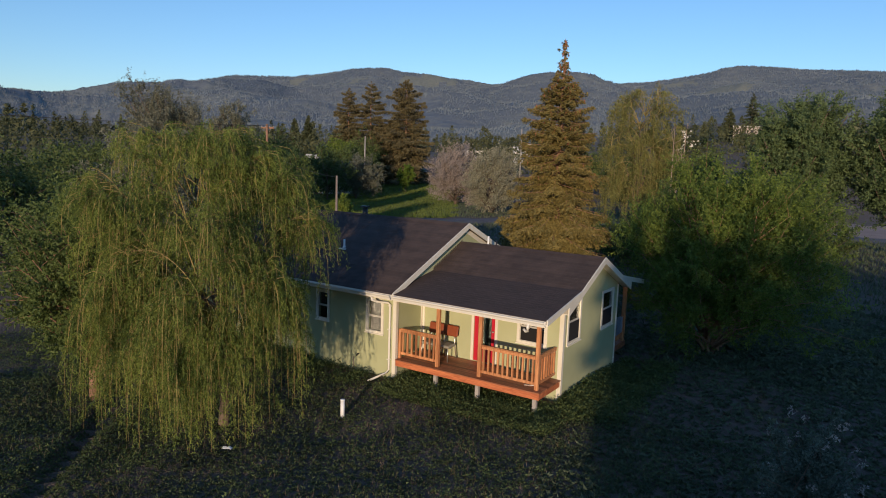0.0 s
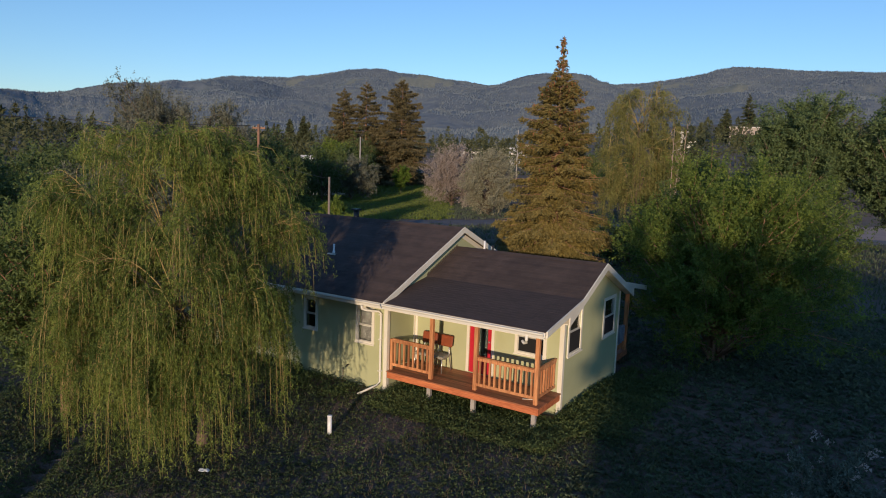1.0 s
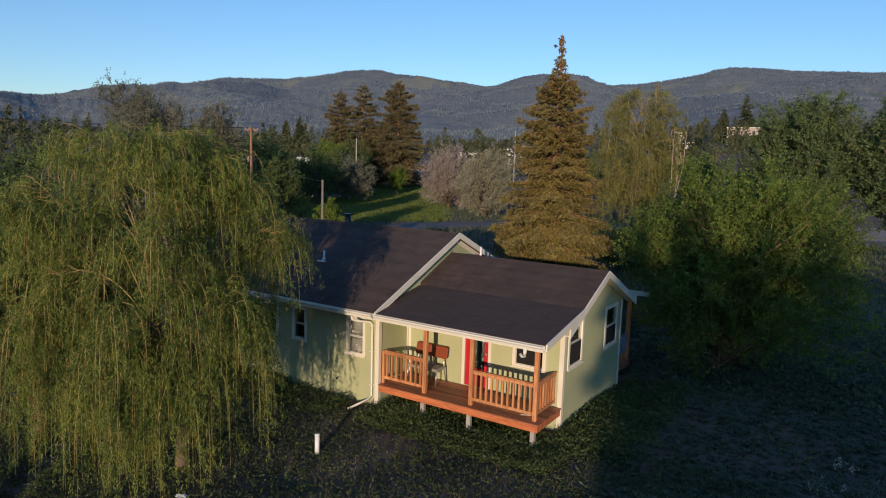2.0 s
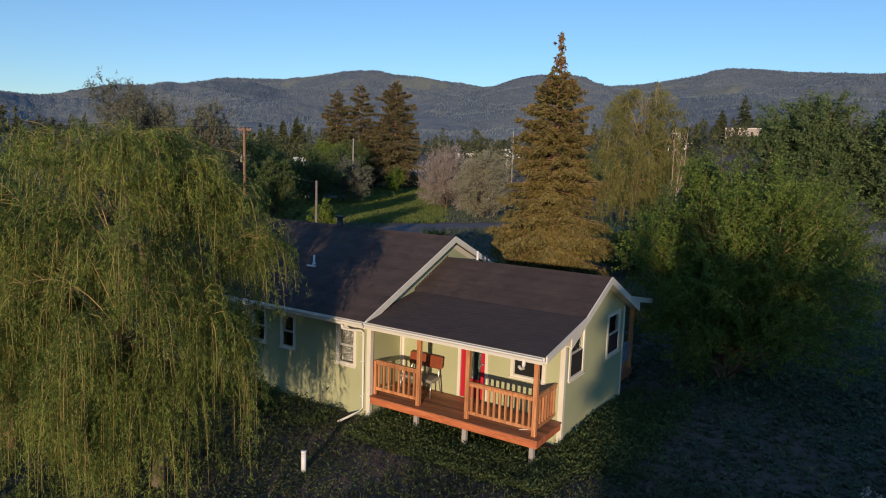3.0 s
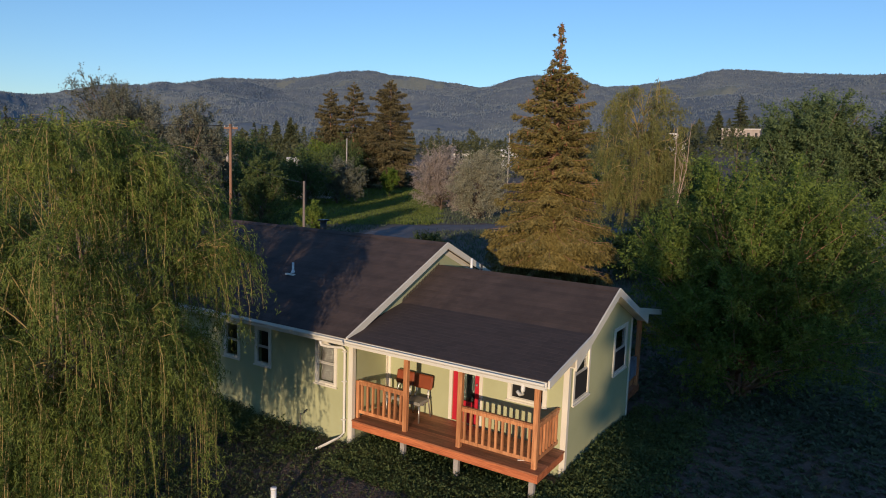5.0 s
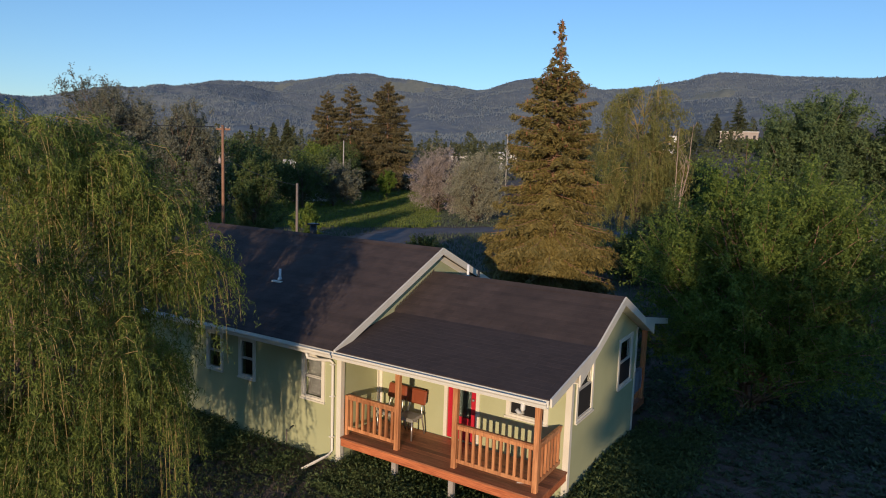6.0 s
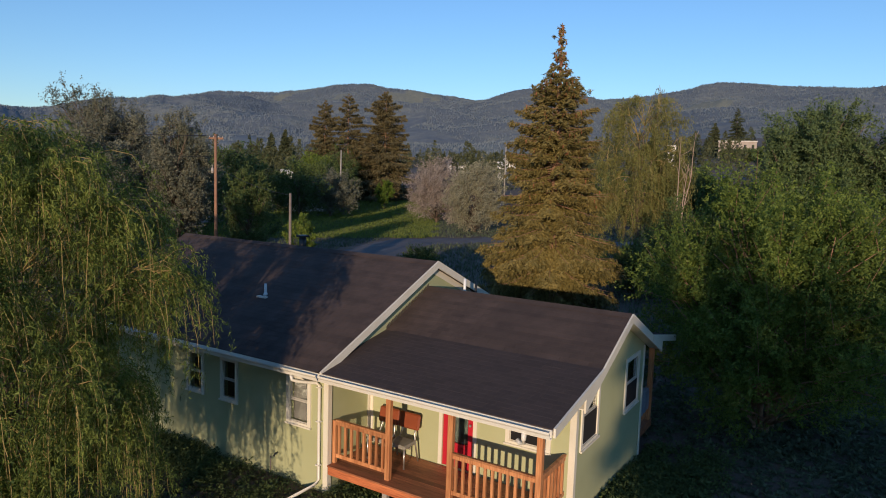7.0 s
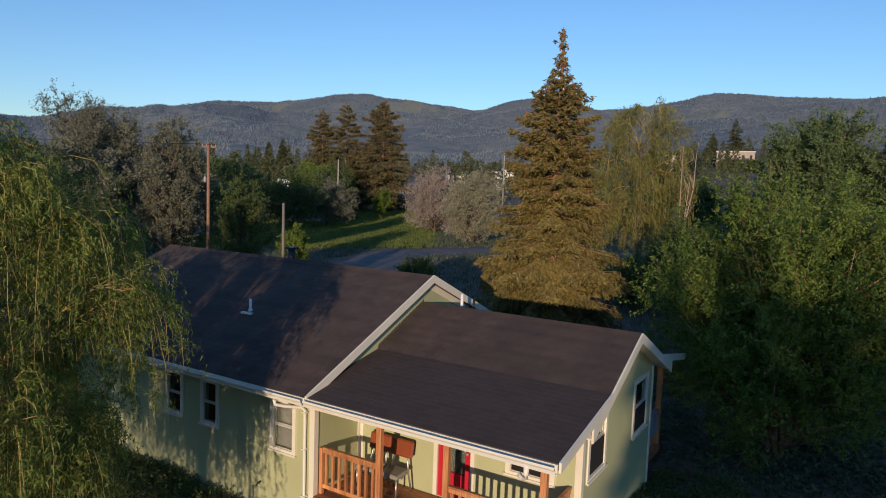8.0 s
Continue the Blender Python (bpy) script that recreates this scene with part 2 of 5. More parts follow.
def land(x, y):
    """Height of the ground: level round the house, rising slowly away from it, with a groove standing in for a shadow
    line.
    """
    x, y = np.asarray(x, float), np.asarray(y, float)
    r = np.hypot(x + 8, y - 16)
    az = np.degrees(np.arctan2(x + 2, y - 4))
    slope = 0.042 + 0.040 * smooth(-30, -8, az)
    z = slope * np.maximum(r - 80, 0) * smooth(0, 40, r - 80)
    z = np.minimum(z, 60 + 0 * z)
    z = z + 0.05 * np.sin(0.9 * x + 0.4 * y) * np.sin(0.7 * y - 0.3 * x) + 0.03 * np.sin(2.3 * x + 1.1) * np.sin(2.1 * y)
    # groove whose own shade draws the dark streak of a shadow line
    along = np.clip(((x + 17.2) * 4.6 + (y - 10.6) * -5.0) / (4.6 ** 2 + 5.0 ** 2), 0, 1.6)
    off = np.hypot(x + 17.2 - 4.6 * along, y - 10.6 + 5.0 * along)
    return z - 0.22 * np.exp(-(off / 0.28) ** 2)


def ground_material():
    m = surface("meadow_soil", (0.150, 0.106, 0.084), (0.092, 0.092, 0.062), 0.95, 0.8, 14, 0.9, spots=(0.120, 0.092, 0.070), depth=0.08)
    return m


def build_ground():
    k = 240
    u = np.linspace(-1, 1, k)
    gx, gy = -9 + 2400 * np.sinh(8.2 * u) / math.sinh(8.2), 12 + 2400 * np.sinh(8.2 * u) / math.sinh(8.2)
    X, Y = np.meshgrid(gx, gy)
    Z = land(X, Y)
    i = np.arange(k * k).reshape(k, k)
    faces = np.stack([i[:-1, :-1], i[:-1, 1:], i[1:, 1:], i[1:, :-1]], axis=-1).reshape(-1, 4)
    me = bpy.data.meshes.new("ground")
    me.from_pydata(np.stack([X, Y, Z], axis=-1).reshape(-1, 3).tolist(), [], faces.tolist())
    me.materials.append(ground_material())
    me.shade_smooth()
    tagged(new("ground", me), "dark weedy meadow ground with bare soil patches", "ground", kind="structure")


build_ground()


def ribbon(name, line, half, material, label, category, lift=0.03):
    """A strip of road along a line, laid on the ground."""
    pts = []
    for (x0, y0), (x1, y1) in zip(line, line[1:]):
        for j in range(12):
            pts.append((x0 + (x1 - x0) * j / 12, y0 + (y1 - y0) * j / 12))
    pts.append(line[-1])
    v, f = [], []
    for i, (x, y) in enumerate(pts):
        a, b = pts[max(i - 1, 0)], pts[min(i + 1, len(pts) - 1)]
        d = Vector((b[0] - a[0], b[1] - a[1])).normalized()
        for s in (-1, -0.5, 0, 0.5, 1):
            w = half * s * (1 + 0.12 * noise.noise((x * 0.2, y * 0.2, s * 3)))
            px, py = x - d.y * w, y + d.x * w
            v.append((px, py, float(land(px, py)) + (lift + 0.05 if abs(s) < 1 else -0.05)))
    for i in range(len(pts) - 1):
        for j in range(4):
            a = i * 5 + j
            f.append((a, a + 1, a + 6, a + 5))
    me = bpy.data.meshes.new(name)
    me.from_pydata(v, [], f)
    me.materials.append(material)
    me.shade_smooth()
    tagged(new(name, me), label, category, kind="structure")


GRAVEL = surface("grey_gravel", (0.085, 0.08, 0.082), (0.155, 0.145, 0.145), 0.95, 0.6, 25, 0.6)
DIRT = surface("pale_dirt", (0.29, 0.20, 0.155), (0.42, 0.30, 0.235), 0.95, 0.4, 18, 0.6)
LANE = ((-22, 30), (-31, 40), (-37.5, 50), (-40, 59), (-35.5, 67), (-23, 75), (10, 82), (40, 86))
ribbon("road", LANE, 3.0, GRAVEL, "grey gravel lane behind the house", "road")
ribbon("dirt_yard", [(-9, 92), (4, 90), (22, 88)], 14.0, DIRT, "pale bare dirt yard beside tall trees", "yard", 0.02)


# ---- hills ----
# grassy clearings on the slopes: bearing, distance, half widths in degrees and metres
CLEARINGS = ((-35.0, 2350, 2.6, 130), (-38.5, 2700, 1.8, 110), (-31.5, 1900, 2.0, 90), (-11.5, 2050, 2.6, 120), (-8.0, 1750, 2.4, 70), (-27.5, 2450, 1.8, 70), (-45.0, 2500, 1.6, 60), (-41.0, 2150, 1.3, 60), (-14.5, 2400, 1.4, 60))


def clearing(bearing, distance):
    inside = np.zeros(np.shape(bearing), bool)
    for a, r, wide, deep in CLEARINGS:
        u = (bearing - a) / wide
        inside |= u ** 2 + ((distance - r - 60 * np.sin(3 * u)) / deep) ** 2 < 1 + 0.35 * np.sin(9 * u + r)
    return inside


def build_hills():
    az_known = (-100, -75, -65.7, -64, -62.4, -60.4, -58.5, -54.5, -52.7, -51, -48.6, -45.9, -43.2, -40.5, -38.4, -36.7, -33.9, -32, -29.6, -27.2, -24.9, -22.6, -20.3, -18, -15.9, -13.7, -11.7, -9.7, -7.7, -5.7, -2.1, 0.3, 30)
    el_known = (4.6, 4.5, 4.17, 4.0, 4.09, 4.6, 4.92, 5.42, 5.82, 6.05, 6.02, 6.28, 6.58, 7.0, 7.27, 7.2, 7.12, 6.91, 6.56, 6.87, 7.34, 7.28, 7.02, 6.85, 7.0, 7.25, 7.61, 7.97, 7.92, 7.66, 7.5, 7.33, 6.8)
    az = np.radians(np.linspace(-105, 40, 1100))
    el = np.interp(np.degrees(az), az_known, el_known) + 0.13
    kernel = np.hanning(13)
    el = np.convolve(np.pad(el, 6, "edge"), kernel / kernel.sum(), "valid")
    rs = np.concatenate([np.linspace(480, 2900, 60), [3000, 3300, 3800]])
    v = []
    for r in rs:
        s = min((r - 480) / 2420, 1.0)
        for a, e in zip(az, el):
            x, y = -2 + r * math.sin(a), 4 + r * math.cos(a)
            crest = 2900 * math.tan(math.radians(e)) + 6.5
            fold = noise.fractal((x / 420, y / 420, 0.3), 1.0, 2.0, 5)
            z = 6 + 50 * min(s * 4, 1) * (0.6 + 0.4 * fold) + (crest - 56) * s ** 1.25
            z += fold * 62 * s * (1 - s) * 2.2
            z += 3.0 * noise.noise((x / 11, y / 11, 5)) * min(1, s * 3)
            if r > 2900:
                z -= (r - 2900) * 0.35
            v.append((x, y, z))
    k = len(az)
    i = np.arange(len(rs) * k).reshape(len(rs), k)
    faces = np.stack([i[:-1, :-1], i[1:, :-1], i[1:, 1:], i[:-1, 1:]], axis=-1).reshape(-1, 4)
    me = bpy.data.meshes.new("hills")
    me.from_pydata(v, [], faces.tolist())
    # slope colours lean blue in place of distance haze
    m = surface("haze_blue_slope", (0.105, 0.130, 0.154), (0.225, 0.238, 0.208), 0.95, 0.004, 0.04, 0.9, spots=(0.135, 0.155, 0.172), depth=6.0)
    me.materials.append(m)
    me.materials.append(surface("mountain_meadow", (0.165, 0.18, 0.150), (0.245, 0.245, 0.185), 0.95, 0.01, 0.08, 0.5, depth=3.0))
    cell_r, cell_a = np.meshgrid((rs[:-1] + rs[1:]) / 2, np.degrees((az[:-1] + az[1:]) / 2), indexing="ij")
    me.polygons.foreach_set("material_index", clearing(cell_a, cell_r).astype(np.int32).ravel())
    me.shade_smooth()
    tagged(new("hills", me), "long forested mountain ridge tinted blue for evening haze", "mountains", kind="structure")


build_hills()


# ---- house ----
MAIN_X0, MAIN_X1, MAIN_Y0, MAIN_Y1 = -20.6, -11.75, 15.50, 22.80
WING_X1, WING_Y0, WING_Y1 = -7.13, 16.85, 21.20
EAVE_Y, EAVE_Z, RIDGE_Y, RIDGE_Z = 15.10, 2.64, 19.15, 4.39
W_RIDGE = (19.03, 3.79)
W_BEND = (17.36, 3.06)
W_EAVE = (15.10, 2.64)


def wall_with_openings(bm, axis, c0, c1, u0, u1, z0, z1, holes):
    us = sorted({u0, u1, *[h[0] for h in holes], *[h[1] for h in holes]})
    zs = sorted({z0, z1, *[h[2] for h in holes], *[h[3] for h in holes]})
    for a, b in zip(us, us[1:]):
        for lo, hi in zip(zs, zs[1:]):
            if any(h[0] <= a and b <= h[1] and h[2] <= lo and hi <= h[3] for h in holes):
                continue
            if axis == "y":
                box(bm, a, b, c0, c1, lo, hi)
            else:
                box(bm, c0, c1, a, b, lo, hi)
    bmesh.ops.remove_doubles(bm, verts=bm.verts, dist=0.0005)


TRIM = 0.075


def hole(u0, u1, z0, z1):
    return (u0 + TRIM, u1 - TRIM, z0 + TRIM, z1 - TRIM)


def ring(bm, w, h, edge, y0, y1):
    box(bm, -w / 2, w / 2, y0, y1, -h / 2, -h / 2 + edge)
    box(bm, -w / 2, w / 2, y0, y1, h / 2 - edge, h / 2)
    box(bm, -w / 2, -w / 2 + edge, y0, y1, -h / 2 + edge, h / 2 - edge)
    box(bm, w / 2 - edge, w / 2, y0, y1, -h / 2 + edge, h / 2 - edge)


def window_unit(parent, m, w, h, blind=False, darkened=False):
    """A white double-hung window; local x along the wall, local -y outwards."""
    bm = bmesh.new()
    ring(bm, w, h, TRIM + 0.012, -0.028, 0.01)
    win = part("window", bm, WHITE, parent, "cream-trimmed double-hung window")
    win.matrix_basis = m
    iw, ih = w - 2 * TRIM - 0.01, h - 2 * TRIM - 0.01
    bm = bmesh.new()
    box(bm, -w / 2 - 0.02, w / 2 + 0.02, -0.055, -0.029, -h / 2 + 0.0, -h / 2 + 0.035)
    part("sill", bm, WHITE, win)
    for name, zc, depth in (("upper_sash", ih / 4, 0.022), ("lower_sash", -ih / 4, -0.002)):
        bm = bmesh.new()
        ring(bm, iw, ih / 2 + 0.01, 0.030, depth, depth + 0.022)
        sash = part(name, bm, SASH, win)
        sash.matrix_basis = pose(0, 0, zc)
        pane = block("pane", (-iw / 2 + 0.03, iw / 2 - 0.03, depth + 0.008, depth + 0.013, -ih / 4 + 0.03, ih / 4 - 0.03), glass, sash)
        pane.visible_shadow = False
    if darkened:
        # near-black sheet before the lower pane stands in for dark glass
        block("dark_sheet", (-iw / 2 + 0.03, iw / 2 - 0.03, -0.010, -0.006, -ih / 2 + 0.03, -0.012), UNLIT, win, "near-black sheet added over the lower glass")
        # no real blind: a second sheet stands in for the unlit room
        block("blind", (-iw / 2 + 0.004, iw / 2 - 0.004, 0.05, 0.054, -ih / 2 + 0.004, ih / 2 - 0.004), UNLIT, win, "near-black sheet added for the unlit room")
    if blind:
        block("blind", (-iw / 2 + 0.01, iw / 2 - 0.01, 0.10, 0.106, -ih / 2 + 0.01, ih / 2), SCREEN, win, "grey roller blind")
    return win


def roof_line(y, pts):
    return float(np.interp(y, [p[0] for p in pts], [p[1] for p in pts]))


def slab(bm, pts, x0, x1, thick):
    prism(bm, [*pts, *[(p[0], p[1] - thick) for p in reversed(pts)]], "x", x0, x1)


def shingle_rows(low, high):
    """The foot, the way up and the outward way of each row of shingles on a slope."""
    low, high = Vector(low), Vector(high)
    count = round((high - low).length / 0.145)
    d = (high - low) / count
    n = Vector((-d.y, d.x)).normalized()
    return [(low + d * i, d, n) for i in range(count)]


def tab_points(a, d, n, x0, x1, lift=0.0):
    foot, head = a - d * 0.06, a + d * 1.02
    outline = [foot + n * 0.003, foot + n * (0.0085 + lift), head + n * 0.007, head + n * 0.001]
    return [(x, p.x, p.y) for x in (x0, x1) for p in outline]


TAB_FACES = ((3, 2, 1, 0), (4, 5, 6, 7), (0, 1, 5, 4), (1, 2, 6, 5), (2, 3, 7, 6), (3, 0, 4, 7))


def courses(roof, low, high, x0, x1, rng):
    """Rows of shingle tabs up a slope, each row lapping over the one below."""
    for i, (a, d, n) in enumerate(shingle_rows(low, high)):
        v, f = [], []
        u = x0 - 0.145 * (i % 2) - 0.05 * rng.random()
        while u < x1:
            b, e = max(u, x0), min(u + 0.29, x1)
            if e - b > 0.02:
                f += [tuple(len(v) + k for k in q) for q in TAB_FACES]
                v += tab_points(a, d, n, b + 0.003, e - 0.003, 0.002 * rng.random())
            u += 0.29
        me = bpy.data.meshes.new("shingle_course")
        me.from_pydata(v, [], f)
        me.materials.append(SHINGLE)
        link("shingle_course", me, roof)


def shingles(roof, low, high, x0, x1, rng):
    """The same rows as single shingles, alike but for a cut one at every other row's ends."""
    rows = shingle_rows(low, high)
    wide = (x1 - x0) / 16
    made = {}
    for share in (1.0, 0.5):
        me = bpy.data.meshes.new("shingle")
        me.from_pydata(tab_points(Vector((0, 0)), rows[0][1], rows[0][2], 0.003, wide * share - 0.003), [], TAB_FACES)
        me.materials.append(SHINGLE)
        made[share] = me
    for i, (a, d, n) in enumerate(rows):
        u = x0
        while u < x1 - 0.01:
            share = 0.5 if i % 2 and (u == x0 or x1 - u < wide * 0.75) else 1.0
            ob = link("shingle", made[share], roof)
            ob.matrix_basis = pose(u, a.x, a.y + 0.001 * rng.random())
            u += wide * share


def build_house():
    rng = np.random.default_rng(4)
    house = tagged(new("house"), "sage-green single-storey house with cream trim and dark shingle roof", "house")
    house.empty_display_size = 0.2
    w1, w2, w3 = (-12.865, -12.195, 1.265, 2.345), (-14.90, -14.33, 1.33, 2.33), (-16.05, -15.45, 1.33, 2.33)
    g1, g2 = (17.10, 18.06, 1.51, 2.80), (19.74, 20.78, 1.46, 2.67)
    p1 = (-8.50, -7.58, 1.44, 2.44)
    door = (-9.90, -9.20, 0.66, 2.43)
    # walls
    bm = bmesh.new()
    wall_with_openings(bm, "y", MAIN_Y0, MAIN_Y0 + 0.14, MAIN_X0, MAIN_X1 - 0.14, -0.15, 2.66, [hole(*w) for w in (w1, w2, w3)])
    part("front_wall", bm, SIDING, house)
    bm = bmesh.new()
    lo = RIDGE_Z - 0.11 - 0.432 * (RIDGE_Y - MAIN_Y0)
    prism(bm, [(MAIN_Y0, -0.15), (MAIN_Y1, -0.15), (MAIN_Y1, lo), (RIDGE_Y, RIDGE_Z - 0.11), (MAIN_Y0, lo)], "x", MAIN_X1 - 0.14, MAIN_X1)
    part("gable_wall", bm, SIDING, house)
    bm = bmesh.new()
    prism(bm, [(MAIN_Y0 + 0.14, -0.15), (MAIN_Y1, -0.15), (MAIN_Y1, lo), (RIDGE_Y, RIDGE_Z - 0.11), (MAIN_Y0 + 0.14, lo)], "x", MAIN_X0, MAIN_X0 + 0.14)
    part("gable_wall", bm, SIDING, house)
    bm = bmesh.new()
    box(bm, MAIN_X0 + 0.14, MAIN_X1 - 0.14, MAIN_Y1 - 0.14, MAIN_Y1, -0.15, 2.66)
    part("rear_wall", bm, SIDING, house)
    bm = bmesh.new()
    wall_with_openings(bm, "y", WING_Y0, WING_Y0 + 0.14, MAIN_X1, WING_X1 - 0.14, -0.15, 2.83, [hole(*p1), door])
    part("porch_wall", bm, SIDING, house)
    bm = bmesh.new()
    wall_with_openings(bm, "x", WING_X1 - 0.14, WING_X1, WING_Y0, WING_Y1, -0.15, 2.75, [hole(*g1), hole(*g2)])
    prism(bm, [(WING_Y0, 2.75), (WING_Y1, 2.75), (WING_Y1, 2.77), (W_RIDGE[0], 3.69), (WING_Y0, 2.77)], "x", WING_X1 - 0.14, WING_X1)
    part("wing_gable_wall", bm, SIDING, house)
    bm = bmesh.new()
    box(bm, MAIN_X1, WING_X1 - 0.14, WING_Y1 - 0.14, WING_Y1, -0.15, 2.8)
    part("rear_wall", bm, SIDING, house)
    block("house_floor", (MAIN_X0 + 0.2, MAIN_X1 - 0.2, MAIN_Y0 + 0.2, MAIN_Y1 - 0.2, 0.45, 0.55), DARKFRAME, house)
    block("house_floor", (MAIN_X1 + 0.02, WING_X1 - 0.2, WING_Y0 + 0.2, WING_Y1 - 0.2, 0.45, 0.55), DARKFRAME, house)
    # main roof
    bm = bmesh.new()
    back_eave = (2 * RIDGE_Y - EAVE_Y, EAVE_Z)
    slab(bm, [(EAVE_Y, EAVE_Z), (RIDGE_Y, RIDGE_Z), back_eave], MAIN_X0 - 0.3, -11.60, 0.10)
    roof = part("roof", bm, SHINGLE, house, "dark brown asphalt shingle roof")
    courses(roof, (EAVE_Y, EAVE_Z), (RIDGE_Y, RIDGE_Z), MAIN_X0 - 0.3, -11.60, rng)
    bm = bmesh.new()
    prism(bm, [(RIDGE_Y - 0.14, RIDGE_Z - 0.04), (RIDGE_Y, RIDGE_Z + 0.03), (RIDGE_Y + 0.14, RIDGE_Z - 0.04), (RIDGE_Y, RIDGE_Z + 0.005)], "x", MAIN_X0 - 0.3, -11.60)
    part("ridge_cap", bm, SHINGLE, roof)
    for s in (-1, 1):
        bm = bmesh.new()
        e = (RIDGE_Y + s * (RIDGE_Y - EAVE_Y + 0.03), EAVE_Z - 0.005)
        prism(bm, [(e[0], e[1] + 0.03), (RIDGE_Y, RIDGE_Z + 0.035), (RIDGE_Y, RIDGE_Z - 0.135), (e[0], e[1] - 0.135)], "x", -11.598, -11.555)
        part("rake_board", bm, WHITE, house)
        bm = bmesh.new()
        prism(bm, [(MAIN_Y0 if s < 0 else MAIN_Y1, lo + 0.005), (RIDGE_Y, RIDGE_Z - 0.112), (RIDGE_Y, RIDGE_Z - 0.27), (MAIN_Y0 if s < 0 else MAIN_Y1, lo - 0.15)], "x", MAIN_X1 + 0.002, MAIN_X1 + 0.02)
        part("frieze_board", bm, WHITE, house)
    # wing roof, kinked where it runs out over the porches
    m = lambda p: (2 * W_RIDGE[0] - p[0], p[1])
    bm = bmesh.new()
    slab(bm, [W_EAVE, W_BEND, W_RIDGE, m(W_BEND), m(W_EAVE)], MAIN_X1 + 0.002, -6.86, 0.09)
    roof = part("roof", bm, SHINGLE, house, "dark brown asphalt shingle roof")
    shingles(roof, W_EAVE, W_BEND, -11.55, -6.86, rng)
    courses(roof, W_BEND, W_RIDGE, MAIN_X1 + 0.01, -6.86, rng)
    bm = bmesh.new()
    prism(bm, [(W_RIDGE[0] - 0.14, W_RIDGE[1] - 0.04), (W_RIDGE[0], W_RIDGE[1] + 0.03), (W_RIDGE[0] + 0.14, W_RIDGE[1] - 0.04), (W_RIDGE[0], W_RIDGE[1] + 0.005)], "x", MAIN_X1 + 0.01, -6.86)
    part("ridge_cap", bm, SHINGLE, roof)
    for f in (lambda p: p, m):
        end, bend, top = f(W_EAVE), f(W_BEND), W_RIDGE
        low = f((16.45, W_RIDGE[1] - 0.437 * (W_RIDGE[0] - 16.45)))
        bm = bmesh.new()
        prism(bm, [(end[0], end[1] + 0.02), (bend[0], bend[1] + 0.02), (bend[0], bend[1] - 0.13), (end[0], end[1] - 0.13)], "x", -6.858, -6.82)
        part("rake_board", bm, WHITE, house)
        bm = bmesh.new()
        under = roof_line(16.45, (W_EAVE, W_BEND)) - 0.126
        prism(bm, [(bend[0], bend[1] + 0.02), (top[0], top[1] + 0.025), (top[0], top[1] - 0.16), (low[0], low[1] - 0.16), (low[0], under), (bend[0], bend[1] - 0.126)], "x", -6.862, -6.826)
        part("rake_board", bm, WHITE, house)
        # closed soffit under the gable overhang
        bm = bmesh.new()
        prism(bm, [(top[0], top[1] - 0.092), (low[0], low[1] - 0.092), (low[0], low[1] - 0.112), (top[0], top[1] - 0.112)], "x", WING_X1 + 0.002, -6.864)
        part("soffit", bm, WHITE, house)
    # step flashing where the wing roof meets the gable wall
    span = Vector(W_RIDGE) - Vector(W_BEND)
    for i in range(13):
        a, b = Vector(W_BEND) + span * (i / 13), Vector(W_BEND) + span * ((i + 0.86) / 13)
        bm = bmesh.new()
        prism(bm, [(a.x, a.y + 0.005), (b.x, b.y + 0.012), (b.x, b.y + 0.10), (a.x, a.y + 0.062)], "x", MAIN_X1 + 0.003, MAIN_X1 + 0.009)
        part("step_flashing", bm, FLASHING, house)
    # corner boards
    for dims in ((MAIN_X1 - 0.10, MAIN_X1 + 0.022, MAIN_Y0 - 0.022, MAIN_Y0 - 0.001, 0.0, 2.5), (MAIN_X1 + 0.001, MAIN_X1 + 0.022, MAIN_Y0, MAIN_Y0 + 0.09, 0.0, 2.55),
                 (MAIN_X1 + 0.001, MAIN_X1 + 0.09, WING_Y0 - 0.022, WING_Y0 - 0.001, 0.645, 2.8), (MAIN_X1 + 0.001, MAIN_X1 + 0.02, WING_Y0 - 0.09, WING_Y0 - 0.023, 0.645, 2.7),
                 (WING_X1 - 0.10, WING_X1 + 0.022, WING_Y0 - 0.022, WING_Y0 - 0.001, 0.05, 2.72), (WING_X1 + 0.001, WING_X1 + 0.022, WING_Y0, WING_Y0 + 0.09, 0.05, 2.70),
                 (WING_X1 + 0.001, WING_X1 + 0.022, WING_Y1 - 0.09, WING_Y1, 0.05, 2.70)):
        block("corner_board", dims, WHITE, house)
    # windows
    front = lambda q: pose((q[0] + q[1]) / 2, MAIN_Y0, (q[2] + q[3]) / 2)
    side = lambda q: pose(WING_X1, (q[0] + q[1]) / 2, (q[2] + q[3]) / 2, 0, 0, 90)
    for q, b in ((w1, True), (w2, False), (w3, False)):
        window_unit(house, front(q), q[1] - q[0], q[3] - q[2], b)
    for q in (g1, g2):
        window_unit(house, side(q), q[1] - q[0], q[3] - q[2], darkened=True)
    window_unit(house, pose((p1[0] + p1[1]) / 2, WING_Y0, (p1[2] + p1[3]) / 2), p1[1] - p1[0], p1[3] - p1[2], darkened=True)
    # door
    dx0, dx1, dz0, dz1 = door
    bm = bmesh.new()
    box(bm, dx0 - 0.085, dx0 - 0.001, WING_Y0 - 0.025, WING_Y0 - 0.001, dz0, dz1 + 0.09)
    box(bm, dx1 + 0.001, dx1 + 0.085, WING_Y0 - 0.025, WING_Y0 - 0.001, dz0, dz1 + 0.09)
    box(bm, dx0 - 0.001, dx1 + 0.001, WING_Y0 - 0.025, WING_Y0 - 0.001, dz1, dz1 + 0.09)
